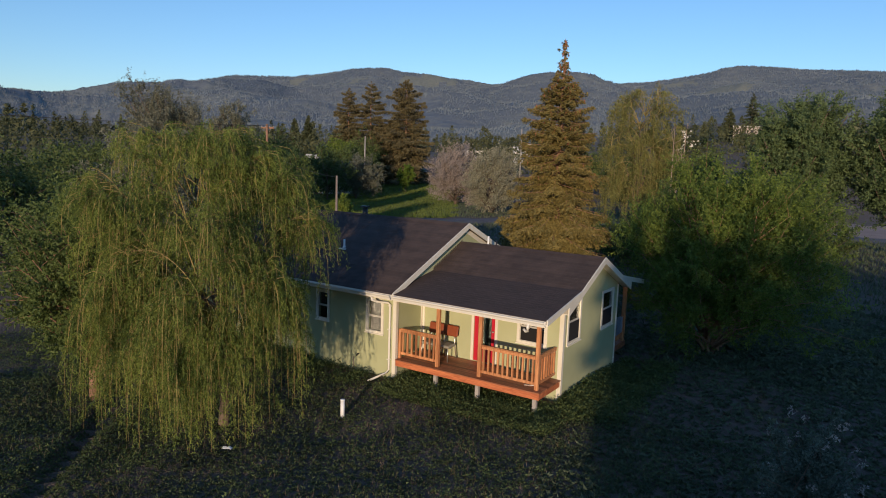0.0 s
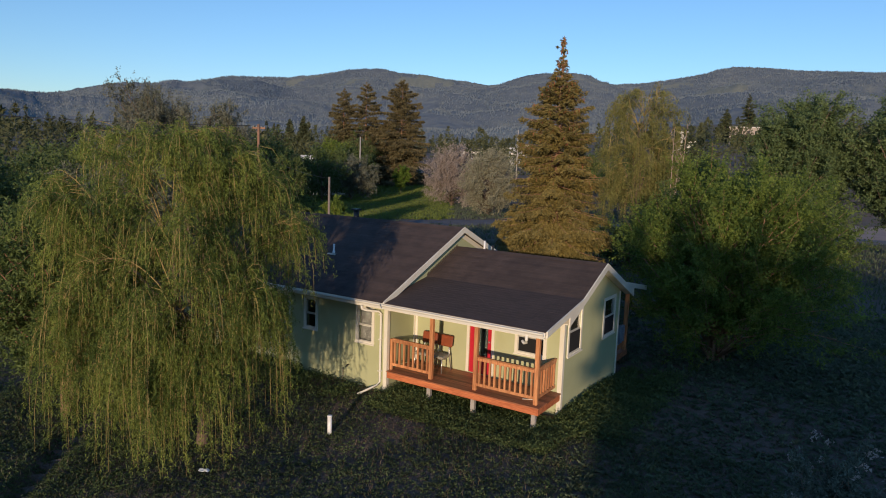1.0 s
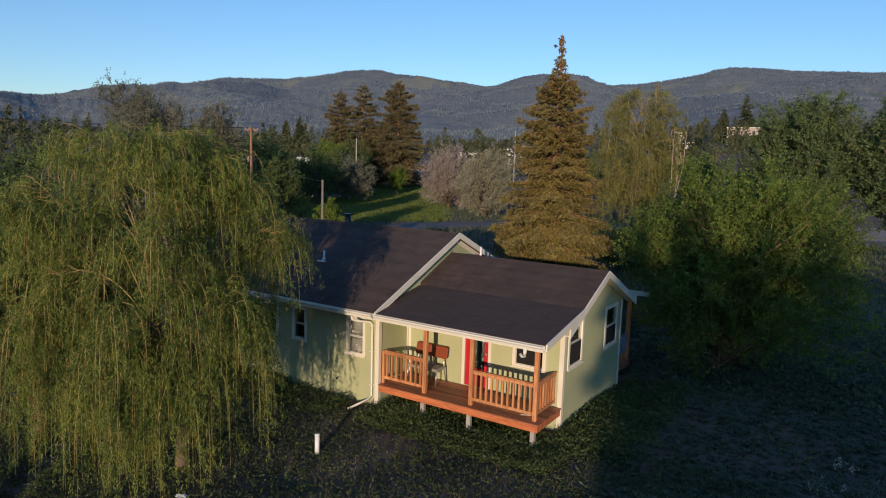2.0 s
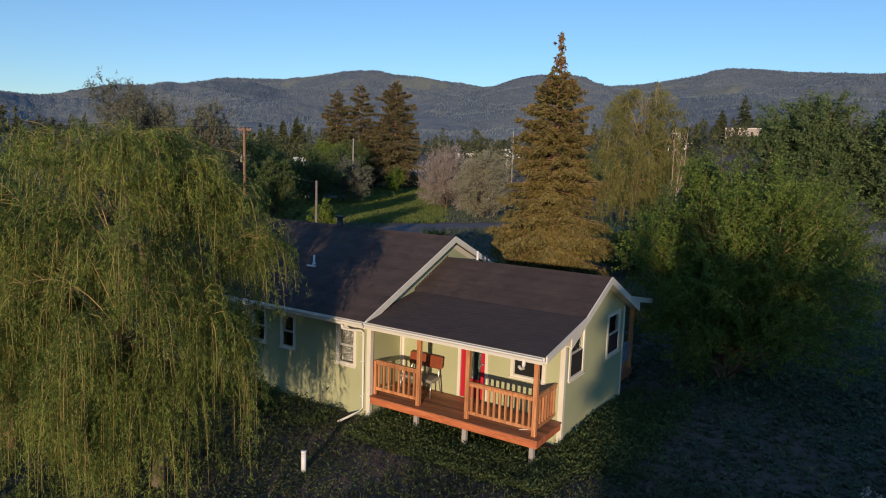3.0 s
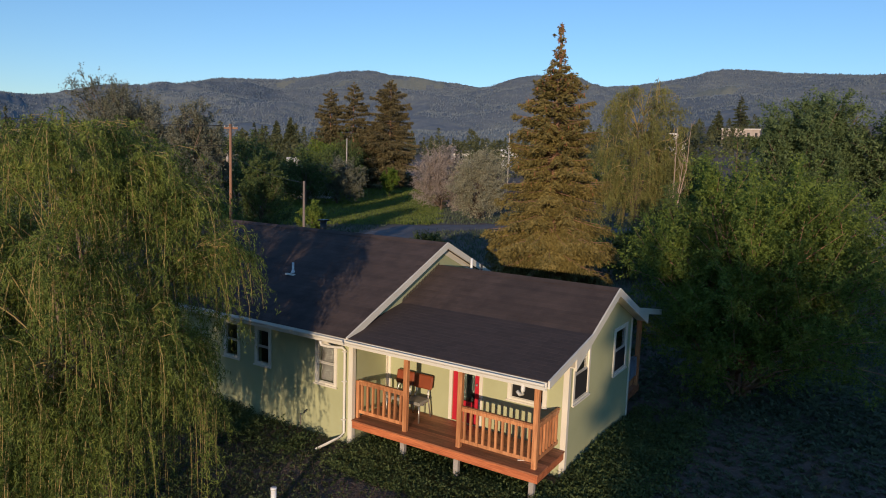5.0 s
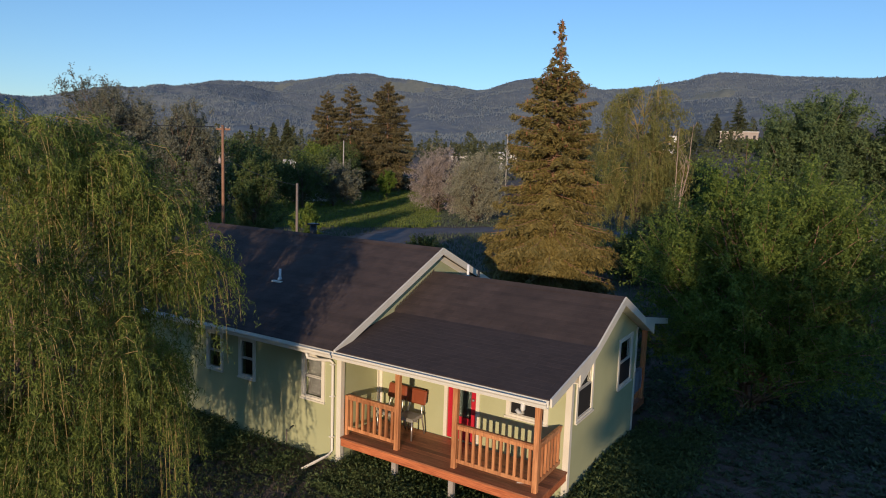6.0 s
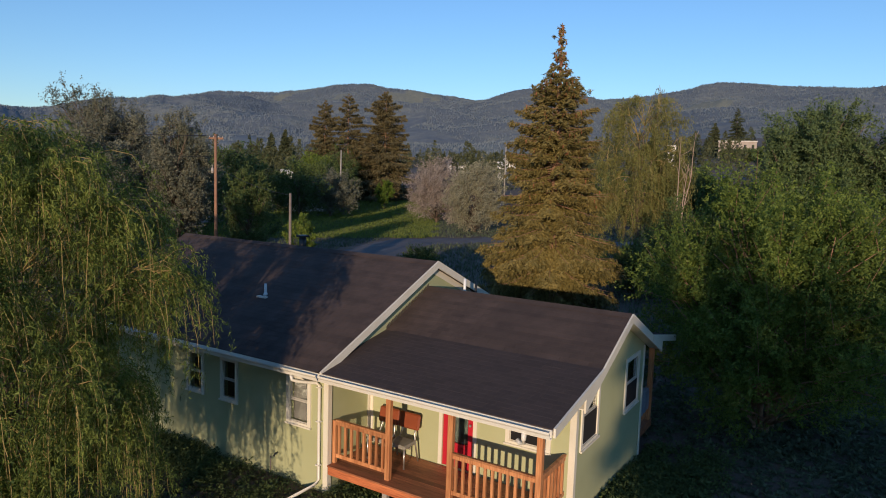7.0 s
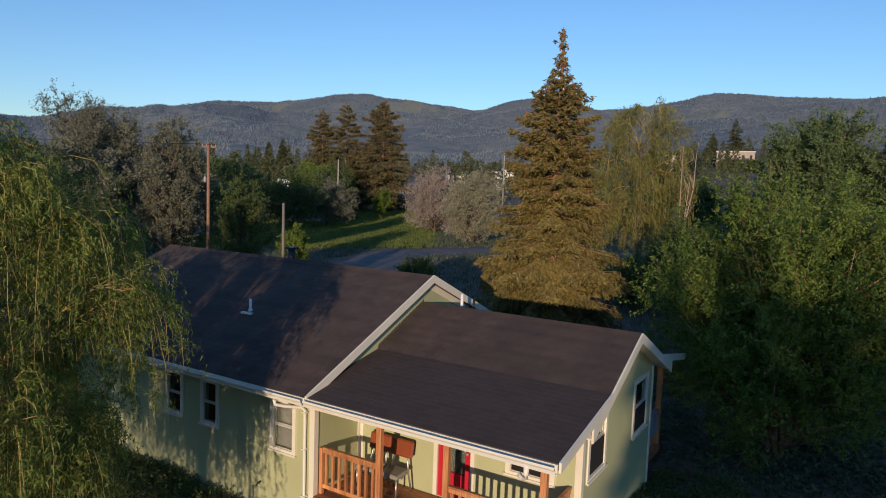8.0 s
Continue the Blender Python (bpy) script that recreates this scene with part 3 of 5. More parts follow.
    part("door_trim", bm, WHITE, house)
    bm = bmesh.new()
    y0, y1 = WING_Y0 + 0.02, WING_Y0 + 0.06
    box(bm, dx0, dx0 + 0.13, y0, y1, dz0, dz1)
    box(bm, dx1 - 0.13, dx1, y0, y1, dz0, dz1)
    box(bm, dx0 + 0.13, dx1 - 0.13, y0, y1, dz0, dz0 + 0.50)
    box(bm, dx0 + 0.13, dx1 - 0.13, y0, y1, dz1 - 0.14, dz1)
    leaf = part("door", bm, RED, house, "bright red front door with a tall glass light")
    pane = block("pane", (dx0 + 0.13, dx1 - 0.13, y0 + 0.015, y0 + 0.022, dz0 + 0.50, dz1 - 0.14), glass, leaf)
    pane.visible_shadow = False
    # dark sheet added behind the pane for the glass's dim reflection
    block("dark_backing", (dx0 + 0.12, dx1 - 0.12, y0 + 0.06, y0 + 0.066, dz0 + 0.48, dz1 - 0.12), DOOR_DARK, leaf, "dark sheet added behind the door glass")
    block("panel", (dx0 + 0.2, dx1 - 0.2, y0 - 0.008, y0, dz0 + 0.12, dz0 + 0.42), RED, leaf)
    bm = bmesh.new()
    bmesh.ops.create_uvsphere(bm, u_segments=12, v_segments=8, radius=0.03, matrix=Matrix.Translation((dx1 - 0.06, y0 - 0.05, dz0 + 0.95)))
    part("door_knob", bm, CHROME, leaf)
    # gutters, fascia, downspouts
    for x0, x1 in ((MAIN_X0 - 0.3, -11.60), (-11.553, -6.87)):
        block("fascia_board", (x0, x1, EAVE_Y - 0.025, EAVE_Y - 0.001, 2.47, 2.63), WHITE, house)
        bm = bmesh.new()
        y = EAVE_Y - 0.028
        prism(bm, [(y, 2.505), (y - 0.07, 2.505), (y - 0.085, 2.56), (y - 0.115, 2.595), (y - 0.115, 2.63), (y - 0.105, 2.63), (y - 0.105, 2.60), (y - 0.075, 2.56), (y - 0.062, 2.515), (y - 0.008, 2.515), (y - 0.008, 2.62), (y, 2.62)], "x", x0, x1)
        part("gutter", bm, METAL_WHITE, house)
    t = Tubes(8)
    t.add([(-12.28, 15.02, 2.49), (-12.28, 15.03, 2.40), (-12.22, 15.2, 2.33), (-11.98, 15.40, 2.30), (-11.93, 15.44, 2.25), (-11.93, 15.44, 1.2), (-11.93, 15.44, 0.30), (-11.97, 15.36, 0.20), (-12.12, 14.72, 0.10)], 0.036, 0.03)
    link("downspout", t.mesh("downspout", METAL_WHITE), house)
    for z in (0.6, 1.5, 2.2):
        block("strap", (-11.98, -11.88, 15.392, 15.478, z, z + 0.025), METAL_WHITE, house)
    t = Tubes(8)
    t.add([(-7.31, 15.02, 2.51), (-7.31, 15.02, 2.40), (-7.325, 15.05, 2.34), (-7.39, 15.06, 2.31), (-7.45, 15.08, 2.35)], 0.042, 0.038)
    link("gutter_elbow", t.mesh("gutter_elbow", METAL_WHITE), house)
    # things that pierce the roofs
    def roof_pipe(name, x, y, z, h, r, mat):
        t = Tubes(12)
        t.add([(x, y, z - 0.05), (x, y, z + h)], r, r)
        t.add([(x, y, z - 0.02), (x, y, z + 0.05)], r * 2.0, r * 1.1)
        return link(name, t.mesh(name, mat), house)
    roof_pipe("vent_pipe", -15.10, 17.0, EAVE_Z + 0.44 * 1.9, 0.26, 0.032, PLASTIC)
    block("pipe_flashing", (-15.26, -14.94, 16.86, 17.14, 3.40, 3.445), METAL_WHITE, house)
    roof_pipe("vent_pipe", -11.06, 19.55, 3.56, 0.45, 0.035, PLASTIC)
    roof_pipe("vent_pipe", -10.86, 19.75, 3.45, 0.42, 0.030, BLACK)
    roof_pipe("vent_stack", -16.4, 19.6, 4.2, 0.40, 0.10, BLACK)
    block("vent_cap", (-16.53, -16.27, 19.47, 19.73, 4.61, 4.66), BLACK, house)
    pipe("hose_bib", [(-13.12, 15.5, 0.55), (-13.12, 15.42, 0.55), (-13.12, 15.38, 0.50)], 0.018, BLACK, house)
    pipe("conduit", [(-13.32, 15.485, -0.1), (-13.32, 15.485, 0.42)], 0.015, GREYPOLE, house)
    # rear porch
    block("rear_deck", (-10.0, -7.14, WING_Y1 + 0.01, 22.35, 0.42, 0.60), DECKWOOD, house)
    block("rear_post", (-7.26, -7.15, 22.15, 22.27, 0.60, 2.58), CEDAR, house)
    block("rear_beam", (-10.0, -7.15, 22.14, 22.28, 2.585, 2.62), WHITE, house)
    for y in np.arange(21.32, 22.14, 0.13):
        block("rear_baluster", (-7.24, -7.20, y, y + 0.04, 0.70, 1.42), CEDAR, house)
    block("rear_rail", (-7.26, -7.18, WING_Y1 + 0.01, 22.149, 1.42, 1.46), CEDAR, house)
    # cloth draped over the rear rail
    bm = bmesh.new()
    rows = []
    for i in range(9):
        y = 21.36 + 0.07 * i
        fold = 0.02 * math.sin(i * 1.7)
        rows.append([bm.verts.new((x + fold, y, z)) for x, z in ((-7.15, 0.92 + 0.02 * (i % 3)), (-7.145, 1.2), (-7.16, 1.465), (-7.22, 1.485), (-7.28, 1.465), (-7.30, 1.15 - 0.03 * (i % 2)))])
    for a, b in zip(rows, rows[1:]):
        for k in range(5):
            bm.faces.new((a[k], a[k + 1], b[k + 1], b[k]))
    bmesh.ops.solidify(bm, geom=bm.faces[:], thickness=0.008)
    cloth = part("draped_cloth", bm, BLUECLOTH)
    tagged(cloth, "pale blue-grey cloth draped over the rear porch rail", "cloth")
    return house


build_house()


# ---- porch ----
def build_porch():
    deck_z, y0, y1, x0, x1 = 0.645, 15.52, 16.82, -11.72, -7.17
    porch = tagged(new("porch"), "orange-stained cedar porch with railings on concrete piers", "porch")
    rows = 9
    step = (y1 - y0) / rows
    for i in range(rows):
        block("deck_board", (x0, x1 + 0.06, y0 + i * step + (0.003 if i else -0.06), y0 + (i + 1) * step - 0.003, deck_z - 0.03, deck_z), DECKWOOD, porch)
    block("fascia", (x0, x1, y0 - 0.04, y0 - 0.001, deck_z - 0.200, deck_z - 0.034), FASCIA, porch, bevel=0.006)
    block("fascia", (x1 + 0.001, x1 + 0.04, y0 - 0.04, y1, deck_z - 0.200, deck_z - 0.034), FASCIA, porch, bevel=0.006)
    for y in (y0 + 0.1, (y0 + y1) / 2, y1 - 0.1):
        block("joist", (x0 + 0.01, x1 - 0.01, y - 0.02, y + 0.02, deck_z - 0.19, deck_z - 0.032), DECKWOOD, porch)
    posts = (-10.37, -9.00, -7.285)
    py = 15.66
    for x in posts:
        bm = bmesh.new()
        box(bm, x - 0.055, x + 0.055, py - 0.11, py, -0.1, deck_z - 0.201)
        part("pier", bm, CONCRETE, porch, "rough concrete pier", bevel=0.01)
    for x in posts:
        block("post", (x - 0.052, x + 0.052, py - 0.052, py + 0.052, deck_z + 0.001, 2.40), CEDAR, porch, bevel=0.008)
    block("end_post", (-11.735, -11.66, py - 0.04, py + 0.04, deck_z + 0.001, 1.53), CEDAR, porch, bevel=0.006)
    block("beam", (x0 + 0.03, x1 + 0.02, py - 0.06, py + 0.06, 2.401, 2.58), WHITE, porch)

    def railing(a, b, along_y=False):
        """a, b: ends along the run; the run lies at the posts' line, or along y at the deck's end."""
        c = py if not along_y else -7.285
        def dims(u0, u1, h, z0, z1):
            return (u0, u1, c - h, c + h, z0, z1) if not along_y else (c - h, c + h, u0, u1, z0, z1)
        rail = block("railing", dims(a, b, 0.036, 1.515, 1.553), CEDAR, porch, bevel=0.006)
        block("upper_rail", dims(a, b, 0.018, 1.44, 1.514), CEDAR, rail)
        block("lower_rail", dims(a, b, 0.020, 0.77, 0.845), CEDAR, rail)
        count = round((b - a) / 0.145)
        for i in range(count):
            u = a + (i + 0.5) * (b - a) / count
            block("baluster", dims(u - 0.024, u + 0.024, 0.022, 0.846, 1.439), CEDAR, rail)
    railing(-11.655, posts[0] - 0.053)
    railing(posts[1] + 0.053, posts[2] - 0.053)
    railing(py + 0.053, y1 - 0.03, True)


build_porch()
lath = block("wood_offcut", (-0.16, 0.16, -0.018, 0.018, 0.0, 0.012), WALLPALE)
lath.matrix_basis = pose(-7.58, 15.90, 0.647, 0, 0, 28)
tagged(lath, "pale wooden offcut lying on the porch deck", "offcut")


def build_seat():
    """Two joined seats with orange backs on a steel frame."""
    seat = tagged(new("tandem_seat"), "old two-seat waiting bench with orange backs on porch", "bench")
    z = 0.646
    for x in (-11.09, -10.58):
        bm = bmesh.new()
        box(bm, x - 0.25, x + 0.25, -0.035, 0.035, -0.16, 0.16)
        back = part("backrest", bm, VINYL, seat, "orange vinyl backrest", bevel=0.028)
        back.data.transform(Matrix.Translation((0, 16.66, z + 0.82)) @ Matrix.Translation((x, 0, 0)) @ Matrix.Rotation(radians(-12), 4, "X") @ Matrix.Translation((-x, 0, 0)))
        bm = bmesh.new()
        box(bm, x - 0.235, x + 0.235, 16.16, 16.60, z + 0.40, z + 0.48)
        part("seat_pad", bm, SEATCLOTH, seat, "worn grey cloth seat", bevel=0.03)
        for s in (-0.2, 0.2):
            pipe("leg", [(x + s, 16.20, z), (x + s, 16.20, z + 0.41)], 0.018, CHROME, seat)
            pipe("leg", [(x + s, 16.70, z), (x + s, 16.58, z + 0.42), (x + s * 0.8, 16.62, z + 0.60), (x + s * 0.8, 16.69, z + 0.78)], 0.018, CHROME, seat)
    bm = bmesh.new()
    box(bm, -11.3, -10.36, 16.36, 16.40, z + 0.36, z + 0.395)
    part("crossbar", bm, CHROME, seat)


build_seat()

# white clean-out pipe and a scrap on the lawn
stand = tagged(new("standpipe"), "white plastic clean-out pipe standing in the weeds", "pipe")
pipe("tube", [(-11.05, 12.45, -0.1), (-11.05, 12.45, 0.42)], 0.055, PLASTIC, stand)
pipe("cap", [(-11.05, 12.45, 0.421), (-11.05, 12.45, 0.46)], 0.060, PLASTIC, stand)
bm = bmesh.new()
bmesh.ops.create_grid(bm, x_segments=8, y_segments=6, size=0.10)
for v in bm.verts:
    v.co.y *= 0.5
    v.co.z = 0.11 + 0.04 * noise.noise(v.co * 14)
scrap = part("litter", bm, PLASTIC)
scrap.matrix_basis = pose(-11.66, 9.42, float(land(-11.66, 9.42)), 0, 0, 30)
so = scrap.modifiers.new("thick", "SOLIDIFY")
so.thickness = 0.008
tagged(scrap, "crumpled white plastic scrap lying in the weeds", "litter")


# ---- trees ----
def rand_dirs(rng, count):
    return unit(rng.normal(size=(count, 3)))


def tree_root(name, x, y, label, category, group=""):
    root = new(name)
    root.empty_display_size = 0.3
    root.location = (x, y, float(land(x, y)))
    return tagged(root, label, category, group)


def broadleaf(name, x, y, height, radius, base, count, leaf, material, seed, label, trunk=0.18, bark=None, stems=1, droop=0.0, limbs=32, rough=0.3, rise=0.25, group="", category="tree"):
    """A tree grown in steps: trunk, limbs, branches, twigs, and leaves along the twigs."""
    rng = np.random.default_rng(seed)
    root = tree_root(name, x, y, label, category, group)
    bark = bark or BARK
    mid, tall = (height + base) / 2, (height - base) / 2
    t = Tubes(7)
    foot = rng.normal(size=(stems, 2)) * (0.0 if stems == 1 else 0.16)
    heads = [np.array([f[0] * 2.2, f[1] * 2.2, max(base, 0) + tall * rng.uniform(0.6, 1.0)]) for f in foot]
    for f, h in zip(foot, heads):
        t.add([(f[0], f[1], -0.25), tuple(np.array([f[0] * 1.5, f[1] * 1.5, h[2] * 0.5])), tuple(h)], trunk / math.sqrt(stems), trunk * 0.35)
    link("trunk", t.mesh("trunk", bark), root)
    # limbs out to an uneven crown
    k = np.arange(limbs)
    z = 1 - 1.75 * (k + 0.5) / limbs
    g = k * 2.399963 + rng.normal(size=limbs) * 0.35
    d = np.stack([np.cos(g) * np.sqrt(np.maximum(1 - z * z, 0.05)), np.sin(g) * np.sqrt(np.maximum(1 - z * z, 0.05)), z], axis=1)
    swell = 0.80 * (1 + rough * np.array([noise.noise((q[0] * 1.7 + seed, q[1] * 1.7, q[2] * 1.7)) for q in d]) * 1.3)[:, None]
    ends = d * np.array([radius, radius, tall]) * swell * rng.uniform(0.72, 1.0, (limbs, 1)) + np.array([0, 0, mid])
    starts = np.stack([heads[q % stems] * (1, 1, 0) + np.array([0, 0, 1]) * np.clip(0.55 * (ends[q, 2] - 0.3 * radius), 0.15, heads[q % stems][2] * 0.95) for q in range(limbs)])
    lm = Tubes(4 if leaf < 0.1 else 3)
    for a, b in zip(starts, ends):
        lm.add([tuple(a), tuple((a + b) / 2 + rng.normal(size=3) * 0.06 * radius + np.array([0, 0, 0.07 * radius])), tuple(b)], trunk * 0.30, trunk * 0.05)
    # branches
    n2 = limbs * 11
    li = np.repeat(np.arange(limbs), 11)
    f2 = rng.uniform(0.35, 1.0, (n2, 1))
    p2 = starts[li] + (ends - starts)[li] * f2 + np.array([0, 0, 0.28 * radius]) * f2 * (1 - f2)
    outward = unit(p2 - np.array([0, 0, mid - 0.5 * tall]))
    d2 = unit(0.7 * unit((ends - starts)[li]) + 0.7 * outward + 0.75 * rng.normal(size=(n2, 3)) + np.array([0, 0, rise - droop]))
    l2 = radius * rng.uniform(0.16, 0.42, (n2, 1))
    e2 = p2 + d2 * l2
    for a, b in zip(p2[::2 if leaf < 0.16 else 4], e2[::2 if leaf < 0.16 else 4]):
        lm.add([tuple(a), tuple(b)], trunk * 0.07, trunk * 0.02)
    ob = link("branch_mass", lm.mesh("branch_mass", bark), root)
    tagged(ob, kind="stuff")
    # twigs and leaves
    n3 = n2 * 9
    bi = np.repeat(np.arange(n2), 9)
    f3 = rng.uniform(0.2, 1.0, (n3, 1))
    p3 = p2[bi] + (e2 - p2)[bi] * f3
    d3 = unit(0.8 * d2[bi] + 0.9 * rng.normal(size=(n3, 3)) + np.array([0, 0, rise - droop * 1.5]))
    l3 = radius * rng.uniform(0.06, 0.20, (n3, 1))
    ti = rng.integers(0, n3, count)
    f4 = rng.uniform(0.0, 1.0, (count, 1))
    pos = p3[ti] + d3[ti] * l3[ti] * f4 - np.array([0, 0, 1.0]) * droop * f4 ** 2 * l3[ti] + rng.normal(size=(count, 3)) * leaf * 0.45
    ax = d3[ti] + 0.9 * rng.normal(size=(count, 3)) + np.array([0, 0, -0.25 - droop])
    pos[:, 2] = np.maximum(pos[:, 2], 0.05)
    link("crown", leaves("crown", leaf_shapes(pos, ax, rng, leaf, leaf * 0.55), material), root)
    return root


def conifer(name, x, y, height, radius, base, count, needle, material, seed, label, boughs=240, trunk=0.16, power=0.85, bark=None, group="", category="tree", hang=0.13, spread=0.22, taper=2.1, uneven=0.42):
    """A spire of drooping boughs at all heights, hung with needle sprays."""
    rng = np.random.default_rng(seed)
    root = tree_root(name, x, y, label, category, group)
    t = Tubes(7)
    t.add([(0, 0, -0.2), (0.02, 0, height * 0.5), (0, 0, height)], trunk, 0.012)
    link("trunk", t.mesh("trunk", bark or BARK), root)
    t = Tubes(4)
    pos, ax = [], []
    u0 = (np.arange(boughs) + rng.uniform(-0.8, 0.8, boughs)) / boughs
    s_all = np.clip(1 - u0, 0.004, 1) ** 0.85
    lengths = radius * (np.minimum(s_all ** power, taper * s_all) * rng.uniform(uneven, 1.1, boughs) + 0.035)
    turns = np.arange(boughs) * 2.399963 + rng.normal(size=boughs) * 0.5
    total = (lengths ** 1.35).sum()
    for s, length, g in zip(s_all, lengths, turns):
        h = height - (height - base) * s - 0.02 * height * rng.random() * s
        n = max(int(count * length ** 1.35 / total), 5)
        out = np.array([math.cos(g), math.sin(g), 0.0])
        across = np.array([-out[1], out[0], 0.0])
        rise = 0.50 * (1 - s) ** 2 - 0.08
        bend = lambda q: (rise * q + (-0.36 * q ** 1.4 + 0.20 * q ** 3) * s ** 0.6) * length
        u = rng.uniform(0.10, 1, n) ** 0.7
        lat = rng.normal(size=n) * spread * (1.12 - u) ** 0.7 * length
        p = out * (u * length)[:, None] + across * lat[:, None]
        p[:, 2] = h + bend(u) - np.abs(rng.normal(size=n)) * hang * length ** 0.5 * (0.4 + 0.6 * (np.abs(lat) / (0.3 * length + 0.01)).clip(0, 1))
        pos.append(p)
        ax.append(out * 0.6 + across * np.sign(lat)[:, None] * 0.5 + np.array([0, 0, -0.6]) + 0.3 * rng.normal(size=(n, 3)))
        t.add([tuple(out * q * length + np.array([0, 0, h + bend(q)])) for q in (0, 0.5, 0.97)], 0.006 + 0.006 * length, 0.003)
    ob = link("branch_mass", t.mesh("branch_mass", bark or BARK), root)
    tagged(ob, kind="stuff")
    pos, ax = np.concatenate(pos), np.concatenate(ax)
    link("crown", leaves("crown", leaf_shapes(pos, ax, rng, needle, needle * 0.40), material), root)
    return root


def spruce(name, x, y, height, profile, needle, material, seed, label, bark, toward, bare):
    """A spruce: whorls of drooping boughs with side sprays; profile gives the bough length down from the tip.
    bare: stretches of height where the boughs on one side (toward, an angle) are missing and the trunk shows."""
    rng = np.random.default_rng(seed)
    root = tree_root(name, x, y, label, "tree")
    t = Tubes(9)
    t.add([(0, 0, -0.2), (0.03, 0, height * 0.3), (-0.02, 0.02, height * 0.6), (0.02, 0, height * 0.86), (0, 0, height)], 0.20, 0.012)
    link("trunk", t.mesh("trunk", bark), root)
    t, cones = Tubes(4), Tubes(5)
    pos, ax = [], []
    z, k = height * 0.988, 0
    while z > 0.75:
        s = 1 - z / height
        many = 4 if s < 0.14 else 7 if s < 0.3 else 10
        for i in range(many):
            g = k * 2.399963 + i * 2 * math.pi / many + rng.normal() * 0.28
            if any(a < s < b for a, b in bare) and abs((g - toward + math.pi) % (2 * math.pi) - math.pi) < 0.30:
                continue
            h = z + rng.normal() * 0.06
            wild = rng.choice((0.35, 0.5, 0.6, 0.8, 1.9)) if s < 0.15 else rng.uniform(0.66, 1.14)
            length = float(np.interp(s, [p[0] for p in profile], [p[1] for p in profile])) * wild
            out, across = np.array([math.cos(g), math.sin(g), 0.0]), np.array([-math.sin(g), math.cos(g), 0.0])
            rise, sag = 0.42 * (1 - s) ** 3 - 0.05 + rng.normal() * 0.06, 0.34 * min(1, s * 1.7) + rng.normal() * 0.05
            bend = lambda q: (rise * q - sag * q ** 1.4 + 0.17 * q ** 3) * length
            t.add([tuple(out * q * length + np.array([0, 0, h + bend(q)])) for q in (0, 0.35, 0.7, 0.97)], 0.010 + 0.006 * length, 0.004)
            sprays = max(int(19 * length), 3 if s < 0.12 else 5)
            u = rng.uniform(0.12, 1.0, sprays) ** 0.8
            side = np.where(rng.random(sprays) < 0.5, -1.0, 1.0)
            reach = (0.12 * min(1, 0.25 + 5 * s) + 0.30 * length * (1.08 - u) ** 0.8) * rng.uniform(0.6, 1.15, sprays)
            n = np.maximum((reach * 50).astype(int), 3 if s < 0.12 else 5)
            j = np.repeat(np.arange(sprays), n)
            v = rng.uniform(0, 1, len(j))
            f = out[None] * (u[j] * length + 0.62 * reach[j] * v)[:, None] + across[None] * (side[j] * 0.72 * reach[j] * v)[:, None]
            f[:, 2] += h + bend(u)[j] - (0.12 + 0.85 * s) * reach[j] * v ** 1.3
            f += rng.normal(size=f.shape) * (0.022, 0.022, 0.012)
            f[:, 2] -= np.abs(rng.normal(size=len(j))) * 0.10 * (0.25 + s)
            pos.append(f)
            ax.append(0.55 * out[None] + across[None] * (side[j] * 0.7)[:, None] + 0.35 * rng.normal(size=f.shape) + np.array([0, 0, -0.15 - 0.7 * s]))
            if s < 0.55 and rng.random() < 0.62:
                for w in range(rng.integers(1, 4)):
                    q = rng.uniform(0.6, 1.0)
                    c = out * q * length + across * rng.normal() * 0.05 + np.array([0, 0, h + bend(q) - 0.03])
                    cones.add([tuple(c), tuple(c + (0.01, 0, -0.05)), tuple(c + (0.0, 0.01, -0.13))], 0.026, 0.012)
        z -= (0.11 + 0.13 * min(1, s * 2.2)) * rng.uniform(0.6, 1.4)
        k += 1
    tagged(link("branch_mass", t.mesh("branch_mass", bark), root), kind="stuff")
    tagged(link("cone_mass", cones.mesh("cone_mass", CONE), root, "red-brown hanging cones"), kind="stuff")
    pos, ax = np.concatenate(pos), np.concatenate(ax)
    link("crown", leaves("crown", leaf_shapes(pos, ax, rng, needle, needle * 0.42), material), root)
    return root


def along(lines, which, v):
    """Places at the fractions v along the lines (count, points, 3), and the way the lines run there."""
    k = lines.shape[1] - 1
    q = np.clip(v, 0, 0.9999) * k
    n = q.astype(int)
    a, b = lines[which, n], lines[which, n + 1]
    return a + (b - a) * (q - n)[:, None], unit(b - a)


def hanging(start, way, fling, up, fall, rng, points=9):
    """Shoots that leave along way, arch over and hang down."""
    n = len(start)
    u = np.linspace(0, 1, points)[None, :, None]
    flat = unit(way * (1, 1, 0) + 1e-6)
    cross = np.stack([-flat[:, 1], flat[:, 0], 0 * fling], axis=1)
    lines = start[:, None] + flat[:, None] * (fling[:, None, None] * (1 - (1 - u) ** 2.2)) + cross[:, None] * (rng.normal(size=(n, 1, 1)) * 0.10 * u ** 2)
    lines[..., 2] += up[:, None] * np.sin(np.minimum(u[..., 0] * 3.3, 3.14)) - fall[:, None] * u[..., 0] ** 1.8
    return lines


